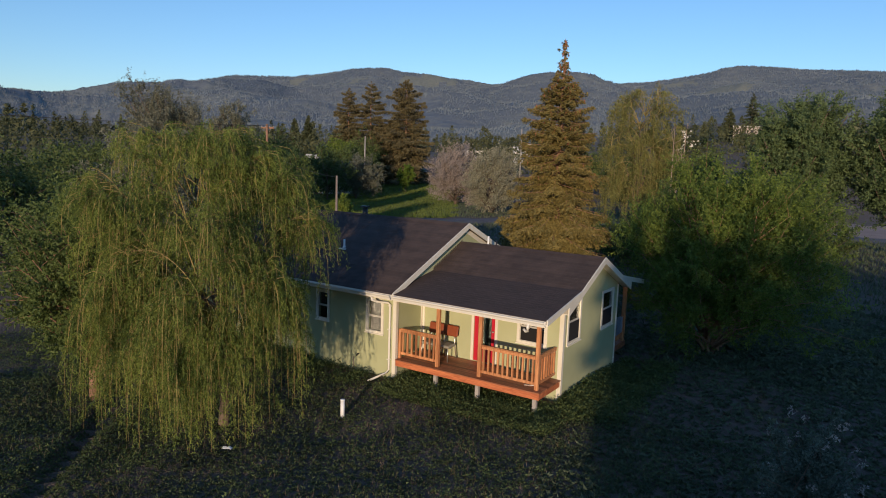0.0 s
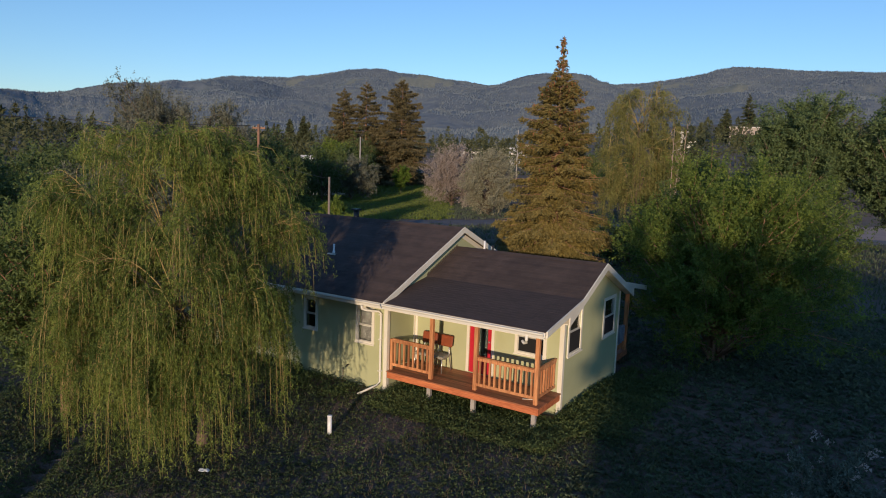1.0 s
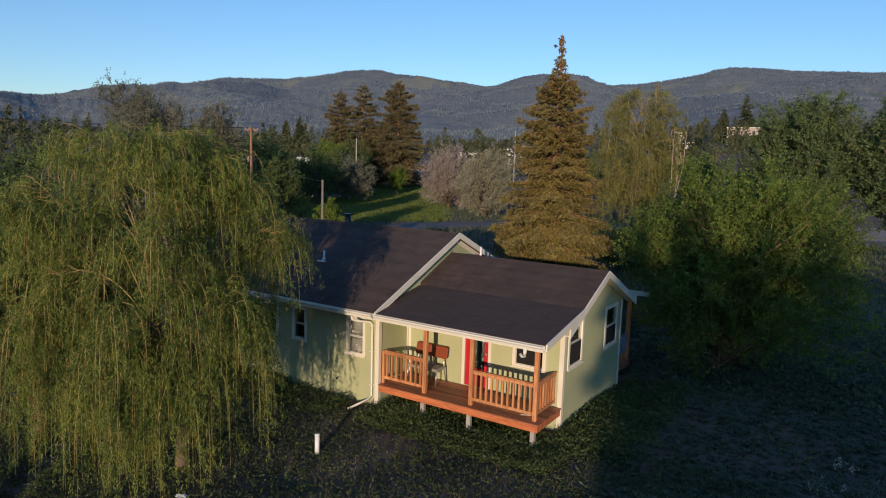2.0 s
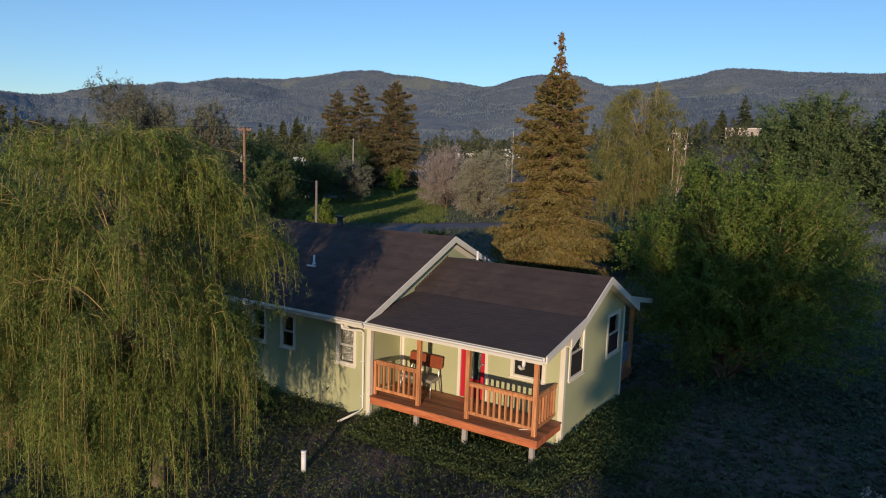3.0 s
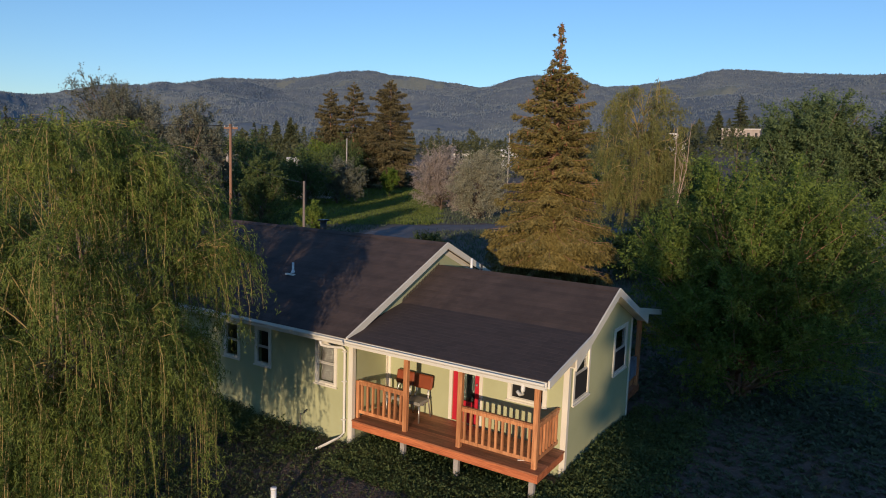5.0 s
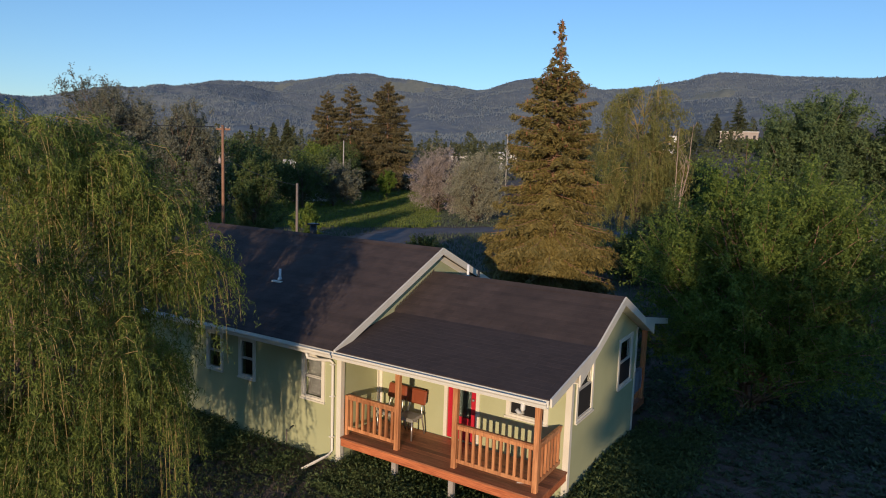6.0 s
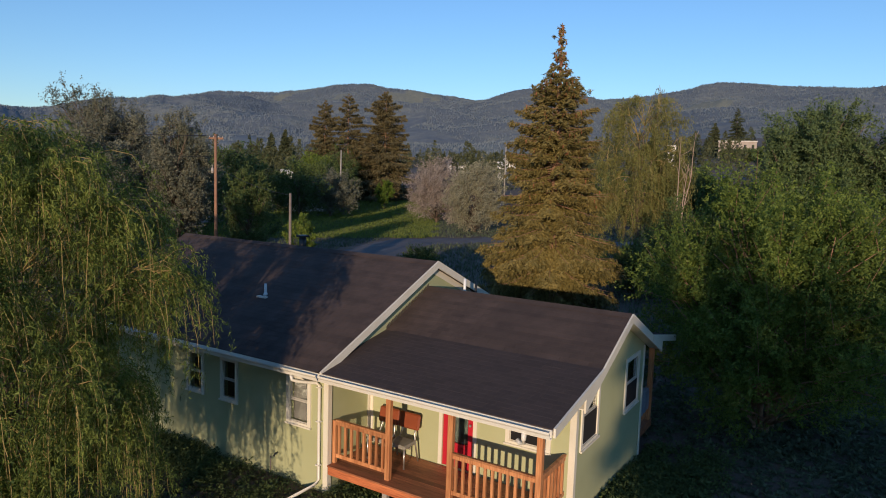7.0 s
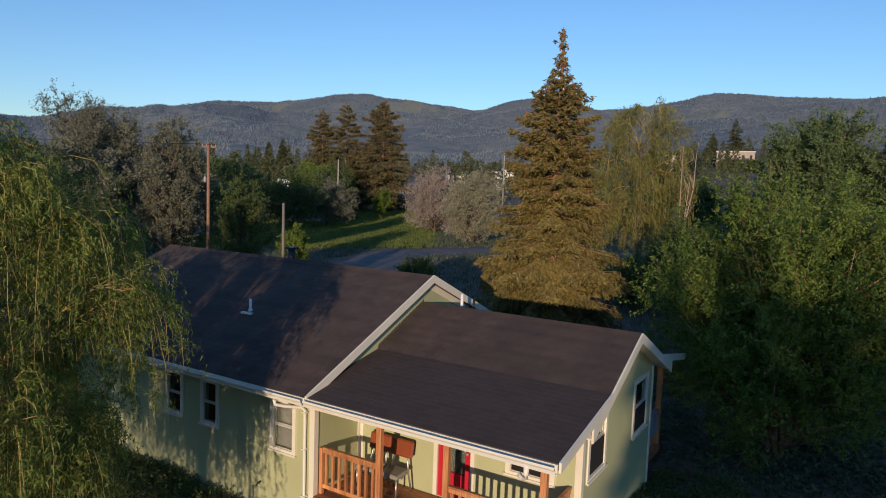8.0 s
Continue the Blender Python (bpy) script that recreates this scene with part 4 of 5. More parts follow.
def willow(name, x, y, height, radius, boughs, leaf, material, seed, label, low=0.35, trunk=0.19, width=0.2, extra=(), shoots=13, strands=6, per=46, long=1.0, thick=1.0, whips=20, hem=1.0, shift=(0, 0)):
    """A weeping willow: limbs, arching boughs to an uneven crown, shoots that fall from the boughs, leafy strands on the shoots."""
    rng = np.random.default_rng(seed)
    root = tree_root(name, x, y, label, "tree")
    t = Tubes(9)
    t.add([(0, 0, -0.2), (0.05, 0.03, height * 0.10), (0.12, 0.02, height * 0.22), (0.15, 0.0, height * 0.34)], trunk, trunk * 0.62)
    link("trunk", t.mesh("trunk", BARK), root)
    joints = []
    for i in range(11):
        g = i * 2.4 + rng.normal() * 0.3
        v = ((i + 0.5) / 11) ** 0.8
        tip = np.array([shift[0] * 0.8 + math.cos(g) * radius * 0.55 * v, shift[1] * 0.8 + math.sin(g) * radius * 0.55 * v, height * (0.84 - 0.38 * v)])
        a = np.array([0.1, 0.03, height * rng.uniform(0.10, 0.32)])
        mid = a * 0.5 + tip * 0.5 + rng.normal(size=3) * 0.12 + np.array([0, 0, 0.04 * height])
        lt = Tubes(6)
        lt.add([tuple(a), tuple(a * 0.6 + mid * 0.4), tuple(mid), tuple(tip)], trunk * 0.42, 0.03)
        link("limb", lt.mesh("limb", BARK), root)
        joints += [mid * (1 - f) + tip * f for f in (0.0, 0.35, 0.7, 1.0)]
    joints = np.array(joints)
    # arching boughs
    tips, weight = [], []
    for i in range(boughs):
        zf = 0.97 - 0.70 * ((i + rng.random()) / boughs) ** 0.9
        edge = radius * float(np.interp(zf, (0.25, 0.45, 0.60, 0.75, 0.88, 0.97), (0.95, 1.0, 1.0, 0.95, 0.80, 0.50)))
        q = edge * (rng.uniform(0.80, 1.06) if rng.random() < 0.72 else rng.uniform(0.25, 0.75))
        g = i * 2.399963 + rng.normal() * 0.25
        tips.append((shift[0] + math.cos(g) * q, shift[1] + math.sin(g) * q, zf * height))
        weight.append(rng.gamma(2.2, 0.42) + 0.2)
    tips, weight = np.array([*tips, *extra]), np.array([*weight, *[0.8 if e[2] > 3.9 else 1.25 for e in extra]])
    nearest = np.argmin(np.linalg.norm((joints[None] - tips[:, None]) * (1, 1, 0.7), axis=2) + 0.3 * rng.random((len(tips), len(joints))), axis=1)
    foot = joints[nearest]
    span = np.linalg.norm(tips - foot, axis=1, keepdims=True)
    top = foot * 0.40 + tips * 0.60 + np.array([0, 0, 1.0]) * (0.34 * span + 0.03 * height * rng.random((len(tips), 1))) + rng.normal(size=tips.shape) * 0.06 * span
    u = np.linspace(0, 1, 10)[None, :, None]
    arcs = foot[:, None] * (1 - u) ** 2 + top[:, None] * 2 * u * (1 - u) + tips[:, None] * u ** 2
    tw = Tubes(4)
    for c in arcs:
        tw.add([tuple(p) for p in c], 0.015 * thick * rng.uniform(0.7, 1.1), 0.006 * thick)
    # bare upright whips over the crown
    for i in range(whips):
        b = arcs[rng.integers(0, boughs // 2), rng.integers(4, 9)]
        lean = rng.normal(size=2) * 0.045 * height
        tw.add([tuple(b), tuple(b + (lean[0] * 0.3, lean[1] * 0.3, 0.07 * height)), tuple(b + (lean[0], lean[1], rng.uniform(0.07, 0.12) * height))], 0.013 * thick, 0.005 * thick)
    # shoots
    ai = rng.choice(len(arcs), len(arcs) * shoots, p=weight / weight.sum())
    s0, way = along(arcs, ai, rng.uniform(0.30, 1.0, len(ai)) ** 0.8)
    g = np.arctan2(way[:, 1], way[:, 0]) + rng.normal(size=len(ai)) * 0.75
    s0 = s0 + rng.normal(size=s0.shape) * 0.02
    zf = s0[:, 2] / height
    fling = rng.uniform(0.10, 0.36, len(ai)) * radius * (0.30 + 0.85 * zf)
    fall = np.minimum(np.maximum(s0[:, 2] - low - 0.5 * hem * rng.random(len(ai)), 0.2), long * (rng.gamma(2.2, 0.34, len(ai)) + 0.2) * (1.9 - 1.5 * zf))
    sh = hanging(s0, np.stack([np.cos(g), np.sin(g), 0 * g], axis=1), fling, rng.uniform(0.05, 0.65, len(ai)) * fling, fall, rng)
    for c in sh[::3] if thick > 1.5 else sh:
        tw.add([tuple(p) for p in c[::2]], 0.0062 * thick, 0.003 * thick)
    # strands
    si = np.repeat(np.arange(len(sh)), strands)
    p0, way = along(sh, si, rng.uniform(0.12, 1.0, len(si)))
    g = np.arctan2(way[:, 1], way[:, 0]) + rng.normal(size=len(si)) * 0.9
    fall = np.minimum(np.maximum(p0[:, 2] - low - 0.4 * hem * rng.random(len(si)), 0.08), long * rng.uniform(0.14, 0.75, len(si)) * (1.25 - 0.85 * p0[:, 2] / height))
    st = hanging(p0, np.stack([np.cos(g), np.sin(g), 0 * g], axis=1), rng.uniform(0.06, 0.26, len(si)) * radius * 0.5, rng.uniform(0.0, 0.08, len(si)), fall, rng, 6)
    pos, ax = [], []
    for lines, share in ((sh, 0.40), (st, 1.0)):
        length = np.linalg.norm(np.diff(lines, axis=1), axis=2).sum(axis=1)
        which = np.repeat(np.arange(len(lines)), np.maximum((length * per * share).astype(int), 4))
        q, way = along(lines, which, rng.uniform(0.08, 1.0, len(which)))
        pos.append(q + rng.normal(size=q.shape) * leaf * 0.30)
        ax.append(0.85 * way + 0.62 * rng.normal(size=q.shape) + np.array([0, 0, -0.2]))
    tagged(link("twig_mass", tw.mesh("twig_mass", TWIG), root), kind="stuff")
    pos, ax = np.concatenate(pos), np.concatenate(ax)
    link("crown", leaves("crown", leaf_shapes(pos, ax, rng, leaf, leaf * width), material), root)
    return root


WILLOW_ARMS = ((1.45, 1.6, 4.75), (1.2, 1.75, 4.95), (1.4, 1.3, 4.9), (1.0, 1.3, 4.9), (0.9, 0.4, 4.2), (1.1, 0.0, 3.2), (1.3, -0.8, 3.2), (1.5, -0.4, 2.6), (1.1, 0.5, 3.0),
               (0.7, 0.2, 6.5), (0.9, 0.6, 6.0), (0.4, 0.8, 6.5), (1.0, -0.2, 5.8), (0.9, -0.7, 5.6), (0.2, -0.2, 6.8),
               (0.8, -1.8, 2.0), (0.2, -2.1, 2.2), (1.2, -1.3, 2.0), (-0.5, -2.2, 2.1), (0.6, -2.0, 3.0), (1.0, -1.3, 1.9), (-1.1, -2.1, 2.1), (1.5, -0.9, 2.0), (-1.5, -1.9, 2.2), (0.4, -1.6, 1.9), (-0.3, -1.8, 2.0), (1.4, -1.1, 2.4), (0.9, -1.6, 2.6))
willow("weeping_willow", -12.83, 10.25, 7.1, 2.3, 92, 0.072, L_WILLOW, 11, "large weeping willow with yellow-green hanging strands beside house", extra=WILLOW_ARMS, per=54, shoots=15, shift=(-0.42, -0.28), low=0.2, trunk=0.14, hem=0.7, whips=0)
broadleaf("broadleaf_tree", -4.75, 24.9, 6.7, 4.2, -0.4, 250000, 0.074, L_GABLE, 21, "broad bushy green tree beside the house gable", stems=5, trunk=0.15, limbs=110, rough=0.26, rise=0.40, bark=BARK_WARM)
SPRUCE_SHAPE = ((0.0, 0.04), (0.05, 0.16), (0.10, 0.30), (0.155, 0.55), (0.20, 1.00), (0.28, 1.42), (0.45, 1.80), (0.62, 2.35), (0.78, 2.6), (0.93, 2.3))
spruce("spruce", -12.4, 28.0, 11.85, SPRUCE_SHAPE, 0.115, L_SPRUCE, 31, "tall brown-green spruce with drooping boughs behind the house", BARK_WARM, -1.16, ((0.385, 0.42), (0.545, 0.60)))
willow("golden_willow", -16.6, 53.7, 12.9, 2.9, 110, 0.2, L_GOLD, 41, "tall feathery yellow-green willow beyond the lane", low=0.6, trunk=0.3, width=0.22, shoots=11, strands=5, per=13, long=1.3, thick=1.7, whips=16)
broadleaf("broadleaf_tree", -6.6, 66.0, 14.4, 5.0, 0.6, 120000, 0.19, L_MAPLE, 51, "tall dense green maple beside the dirt yard", trunk=0.35, limbs=100, rough=0.22)
broadleaf("broadleaf_tree", 1.2, 66.0, 14.8, 5.4, 0.6, 110000, 0.19, L_MAPLE, 52, "tall dense green maple beside the dirt yard", trunk=0.35, limbs=100, rough=0.22)
broadleaf("blossom_tree", -52.6, 83.6, 9.4, 4.7, -1.2, 48000, 0.15, L_BLOSSOM, 61, "round pinkish blossoming fruit tree beside the field", limbs=70, rough=0.25)
broadleaf("silver_tree", -41.0, 73.7, 9.0, 4.5, -1.2, 48000, 0.15, L_SILVER, 62, "silvery grey-green olive tree beside the lane", limbs=70, rough=0.25)
for i, (x, y, h, r) in enumerate(((-88.7, 100.8, 18.2, 4.8), (-85.5, 103.6, 19.6, 5.4), (-80.0, 107.9, 20.4, 7.0))):
    conifer("pine", x, y, h, r, 1.5, (30000, 30000, 52000)[i], 0.42, L_PINE, 70 + i, "tall dark pine at the far side of the field", boughs=(130, 120, 200)[i], trunk=0.3, power=0.45, taper=3.2, bark=BARK_WARM, group="pines past the field", hang=0.2)
broadleaf("grey_tree", -51.5, 35.4, 12.9, 4.5, 1.0, 110000, 0.13, L_GREY, 81, "grey-green half-bare tree behind the willow", trunk=0.3, limbs=90, rough=0.28)
broadleaf("grey_tree", -43.7, 35.8, 11.1, 2.9, 0.5, 60000, 0.135, L_GREY, 82, "grey-green half-bare tree behind the willow", trunk=0.25, limbs=90, rough=0.28)
broadleaf("grey_tree", -47.0, 31.0, 9.0, 4.0, 0.3, 34000, 0.19, L_GREY, 83, "grey-green half-bare tree behind the willow", trunk=0.25, limbs=44, rough=0.5)
broadleaf("grey_tree", -29.6, 19.0, 7.6, 2.9, 0.0, 26000, 0.14, L_GREY, 84, "pale grey-green tree beside the willow", trunk=0.18, limbs=40, rough=0.45)
broadleaf("dark_tree", -17.0, 9.5, 6.0, 2.5, 0.75, 52000, 0.085, L_EDGE, 91, "dark leafy tree at the edge of the meadow", limbs=60, trunk=0.15, bark=BARK_WARM)
broadleaf("dark_tree", -23.0, 12.8, 5.8, 3.2, -0.5, 38000, 0.105, L_EDGE, 92, "dark leafy tree at the edge of the meadow", limbs=44)
broadleaf("belt_tree", -37.3, 36.4, 7.4, 2.0, -0.3, 22000, 0.13, L_DARK, 86, "slim green tree beside a utility pole", trunk=0.12, limbs=40, group="tree belt", rough=0.4)
broadleaf("young_tree", -32.0, 35.7, 4.5, 1.25, 0.1, 9000, 0.11, L_LIME, 95, "small bright green sapling beside a utility pole", trunk=0.07, limbs=16)
broadleaf("dark_tree", -10.6, 41.5, 5.6, 3.0, -0.3, 26000, 0.13, L_DARK, 93, "dark rounded tree standing in shade past the spruce")
for i, (x, y, h, r) in enumerate(((-14.0, 44.0, 3.0, 2.6), (-18.5, 47.0, 2.6, 2.6), (-7.0, 46.0, 4.6, 2.8), (-21.0, 50.0, 2.4, 2.4), (-3.5, 52.0, 4.8, 3.0))):
    broadleaf("dark_shrub", x, y, h, r, -0.4, 12000, 0.16, L_DARK, 700 + i, "dark shrub standing in shade behind the spruce", trunk=0.06, group="shaded shrubs", category="shrub")
broadleaf("road_shrub", -27.0, 41.5, 1.9, 1.5, -0.2, 8000, 0.11, L_DARK, 94, "dark low shrub beside the gravel lane", trunk=0.05, category="shrub")
broadleaf("grey_shrub", -68.0, 79.2, 6.8, 4.6, -0.5, 30000, 0.19, L_GREY, 96, "blue-grey leafy shrub before the pines", category="shrub")
broadleaf("young_tree", -71.0, 96.0, 5.6, 2.0, -0.2, 9000, 0.22, L_GREEN, 99, "small green tree before the pines", trunk=0.08, limbs=16)
# belt of trees past the house
for i in range(14):
    g = np.random.default_rng(300 + i)
    s = i / 13
    x, y = -57 - 37 * s + g.normal() * 2.0, 46 + 74 * s + g.normal() * 2.0
    broadleaf("belt_tree", x, y, g.uniform(6.5, 10.0), g.uniform(3.4, 4.8), -0.5, 5500, 0.31, L_DARK, 310 + i, "dark green tree in a shaded belt along the field", group="tree belt", rough=0.5)
for i in range(9):
    g = np.random.default_rng(400 + i)
    x, y = -34 - 4.5 * i + g.normal() * 1.5, 14 + 3.2 * i + g.normal() * 2
    broadleaf("belt_tree", x, y, g.uniform(6.0, 8.0), g.uniform(3.2, 4.2), -0.5, 7500, 0.22, L_DARK, 410 + i, "dark green tree behind the willow", group="tree belt", rough=0.5)
for i, (x, y, h) in enumerate(((-27, 92, 7.5), (-21, 98, 8.5), (-15, 96, 7.0), (-24, 112, 9.0), (-34, 104, 8.0), (-10, 108, 8.0), (-45, 118, 7.5))):
    broadleaf("belt_tree", x, y, h, 3.6, -0.5, 7000, 0.38, L_DARK, 610 + i, "dark green tree at the edge of town", group="town trees", rough=0.5)
for i, (x, y, h) in enumerate(((-45.5, 291, 5.0), (-41.0, 287, 5.4), (-50.0, 294, 4.8), (-37.0, 284, 5.2))):
    broadleaf("belt_tree", x, y, h, 3.0, -0.5, 5000, 0.6, L_DARK, 640 + i, "dark green tree at the edge of town", group="town trees", rough=0.5)
broadleaf("yellow_bush", -83.5, 91.8, 9.8, 4.2, -0.5, 14000, 0.3, L_LIME, 97, "yellow-green tree beside the pines")
for x, y, h, r in ((-129.4, 131.1, 17.0, 3.4), (-139.1, 135.5, 16.5, 3.2), (-53.2, 336.0, 41.5, 7.5), (-62.1, 334.5, 34.9, 5.6)):
    conifer("pine", x, y, h - float(land(x, y)), r, 1.0, 8000, 0.9, L_CONIFER, int(h * 10), "dark far conifer among town trees", boughs=110, trunk=0.3, power=0.8, group="far conifers")
# unseen trees added behind the way in to shade the meadow
for i in range(13):
    g = np.random.default_rng(500 + i)
    conifer("shade_spruce", 10.25 + 1.8 * i, -21 + g.normal() * 0.5, g.uniform(11.2, 11.6) if i else 10.7, 2.3, 0.1, 6500, 0.52, L_PINE, 510 + i, "dense spruce in an unseen row added to cast shade", boughs=200, power=0.32, taper=3.2, group="windbreak")
# flowering shrubs close by
for x, y, h, r, k in ((-0.9, 12.4, 2.6, 1.0, 98), (1.2, 13.4, 2.9, 1.0, 198), (0.1, 10.6, 2.0, 1.0, 298), (2.0, 15.2, 2.9, 0.9, 398)):
    shrub = broadleaf("flowering_shrub", x, y, h, r, -0.2, 15000, 0.055, L_BUSH, k, "wild shrub with few pale flower heads standing in shade", stems=5, trunk=0.05, category="shrub", rough=0.7, rise=0.9, group="pale shrubs")
    rng = np.random.default_rng(k + 1)
    heads = rand_dirs(rng, 26) * (r * 0.8, r * 0.8, h * 0.42) + np.array([0, 0, h * 0.62])
    q = np.repeat(heads, 14, axis=0) + rng.normal(size=(26 * 14, 3)) * 0.035
    link("flower_heads", leaves("flower_heads", leaf_shapes(q, rand_dirs(rng, len(q)), rng, 0.045, 0.035), L_BLOSSOM), shrub, "small pale flower heads")["kind"] = "stuff"


# ---- utility poles and wires ----
def utility_pole(x, y, top, radius, material, label, arm=0.0, can=False, turn=0.0, drop=0.25):
    z = float(land(x, y))
    pole = tree_root("utility_pole", x, y, label, "utility pole", "poles")
    h = top - z
    pipe("shaft", [(0, 0, -0.3), (0, 0, h * 0.5), (0, 0, h)], radius, material, pole, r1=radius * 0.72)
    if arm:
        bar = block("crossarm", (-arm, arm, radius * 0.8, radius * 0.8 + 0.1, h - drop - 0.06, h - drop + 0.06), material, pole)
        bar.matrix_basis = pose(0, 0, 0, 0, 0, turn)
        for u in (-arm * 0.9, -arm * 0.35, arm * 0.35, arm * 0.9):
            pipe("insulator", [(u, radius * 0.8 + 0.05, h - drop + 0.06), (u, radius * 0.8 + 0.05, h - drop + 0.16)], 0.022, WALLPALE, bar)
        for u in (-1, 1):
            pipe("brace", [(u * arm * 0.6, radius, h - drop - 0.05), (0, radius, h - drop - 0.55)], 0.02, GREYPOLE, bar)
    if can:
        c, q = math.cos(radians(turn + 180)), math.sin(radians(turn + 180))
        t = Tubes(14)
        t.add([(0.2 * c, 0.2 * q, h - 2.45), (0.2 * c, 0.2 * q, h - 2.15)], 0.085, 0.085)
        t.add([(0.2 * c, 0.2 * q, h - 2.15), (0.2 * c, 0.2 * q, h - 2.08)], 0.08, 0.04)
        t.add([(0.2 * c, 0.2 * q, h - 2.08), (0.2 * c, 0.2 * q, h - 1.95)], 0.02, 0.015)
        link("transformer", t.mesh("transformer", CONCRETE), pole, "pale grey transformer can")
    return pole


utility_pole(-38.0, 34.3, 8.6, 0.12, POLEWOOD, "reddish wooden utility pole with crossarm and transformer", 0.45, True, 35)
utility_pole(-28.1, 30.9, 5.3, 0.09, GREYPOLE, "short weathered grey service pole behind the house")
utility_pole(-73.4, 87.6, 10.0, 0.12, CONCRETE, "pale far utility pole before the pines")
utility_pole(-69.6, 137.8, 14.0, 0.15, CONCRETE, "pale far utility pole in town", 0.0)
utility_pole(-110.6, 195.2, 13.4, 0.24, POLEWOOD, "far wooden utility pole in town")
utility_pole(-54.0, 12.5, 8.9, 0.15, POLEWOOD, "reddish wooden utility pole with crossarm", 0.75, False, 55)


def wire(a, b, sag, r=0.012):
    a, b = Vector(a), Vector(b)
    line = [a.lerp(b, i / 12) - Vector((0, 0, sag * 4 * (i / 12) * (1 - i / 12))) for i in range(13)]
    ob = pipe("power_line", line, r, BLACK, sides=4)
    tagged(ob, "thin dark power line strung between wooden poles", "wire", "power lines")


for u, dz in ((-0.6, 0.0), (0.6, 0.0), (0.0, -1.3)):
    wire((-38.0 + 0.8 * u, 34.3 + 0.55 * u, 8.5 + dz), (-54.0 + 0.55 * u, 12.5 + 0.8 * u, 8.8 + dz), 0.35)
wire((-38.0, 34.3, 6.6), (-28.1, 30.9, 5.2), 0.25)


# ---- far buildings ----
def far_building(x, y, width, depth, wall_h, roof_h, turn, wall, roof, label, lift=0.0):
    b = tree_root("building", x, y, label, "building")
    b.location.z += lift
    b.rotation_euler = (0, 0, radians(turn))
    bm = bmesh.new()
    box(bm, -width / 2, width / 2, -depth / 2, depth / 2, -2.0, wall_h)
    part("wall", bm, wall, b)
    bm = bmesh.new()
    prism(bm, [(-depth / 2 - 0.4, wall_h), (0, wall_h + roof_h), (depth / 2 + 0.4, wall_h), (0, wall_h + roof_h - 0.15)] if roof_h > 0.4 else [(-depth / 2 - 0.3, wall_h), (depth / 2 + 0.3, wall_h), (depth / 2 + 0.3, wall_h + 0.35), (-depth / 2 - 0.3, wall_h + 0.35)], "x", -width / 2 - 0.3, width / 2 + 0.3)
    part("roof", bm, roof, b)
    if roof_h > 0.4:
        bm = bmesh.new()
        prism(bm, [(-depth / 2, wall_h), (0, wall_h + roof_h - 0.16), (depth / 2, wall_h)], "x", -width / 2, width / 2)
        part("gable", bm, wall, b)
    n = max(int(width / 2.6), 1)
    for i in range(n):
        u = -width / 2 + (i + 0.5) * width / n
        block("window", (u - 0.5, u + 0.5, -depth / 2 - 0.04, -depth / 2 + 0.02, wall_h * 0.45, wall_h * 0.8), DARKFRAME, b)
    return b


far_building(-49.9, 320.2, 15, 9, 6.6, 0.2, 8, BROWNWALL, WALLPALE, "long low building with a white roof edge in the far town")
far_building(-63.0, 258.5, 6, 5, 2.6, 0.2, 10, WALLPALE, WALLPALE, "small white far building")
far_building(-105.3, 209.3, 5.5, 4.5, 4.0, 1.8, 35, WALLPALE, WALLPALE, "white far house with a pale roof")
far_building(-134.6, 227.5, 8, 7, 3.6, 2.2, 40, WALLPALE, GREYROOF, "white far house with a grey roof")
far_building(-100.8, 103.1, 1.8, 2.4, 3.9, 0.8, 50, WALLPALE, WALLPALE, "white far house between dark trees")
far_building(-77.4, 84.1, 6, 4, 3.6, 1.2, 45, WALLPALE, RUST, "small far building with a rust-red roof")
for x, y, top, wide, turn in ((-54.8, 234.1, 15.8, 5.0, 6), (-63.8, 262.8, 20.5, 3.4, 12), (-98.1, 197.4, 12.6, 3.4, 30)):
    far_building(x, y, wide, 4.5, 1.3, 0.2, turn, WALLPALE, WALLPALE, "small white-roofed building in the far town", top - 1.65 - float(land(x, y)))
far_building(-62.0, 57.6, 1.9, 1.9, 2.1, 0.5, 40, GREYROOF, GREYROOF, "small grey weathered shed beside the trees")


# ---- bare tree, woods, weeds ----
def bare_tree(x, y, height, seed):
    """Pale dead stems that fork upwards from one foot."""
    rng = np.random.default_rng(seed)
    root = tree_root("bare_tree", x, y, "leafless pale dead tree near the yellow willow", "tree")
    t = Tubes(5)
    for lean, top in (((0.50, 0.1), 1.0), ((-0.02, 0.0), 0.97), ((0.30, -0.2), 0.80)):
        stem = [np.array([lean[0] * f ** 1.4 * 1.6, lean[1] * f, f * top * height]) + rng.normal(size=3) * 0.06 * (f > 0) for f in (0, 0.25, 0.5, 0.72, 0.88, 1.0)]
        t.add([tuple(p) for p in stem], 0.055, 0.012)
        for k in range(7):
            a = stem[rng.integers(2, 5)] + np.array([0, 0, rng.uniform(-0.3, 0.5)])
            d = np.array([rng.normal() * 0.35, rng.normal() * 0.35, rng.uniform(0.5, 1.2)])
            t.add([tuple(a), tuple(a + d * 0.6 + rng.normal(size=3) * 0.05), tuple(a + d)], 0.016, 0.006)
    link("trunk", t.mesh("trunk", DEADWOOD), root)


bare_tree(-12.5, 47.8, 9.6, 5)


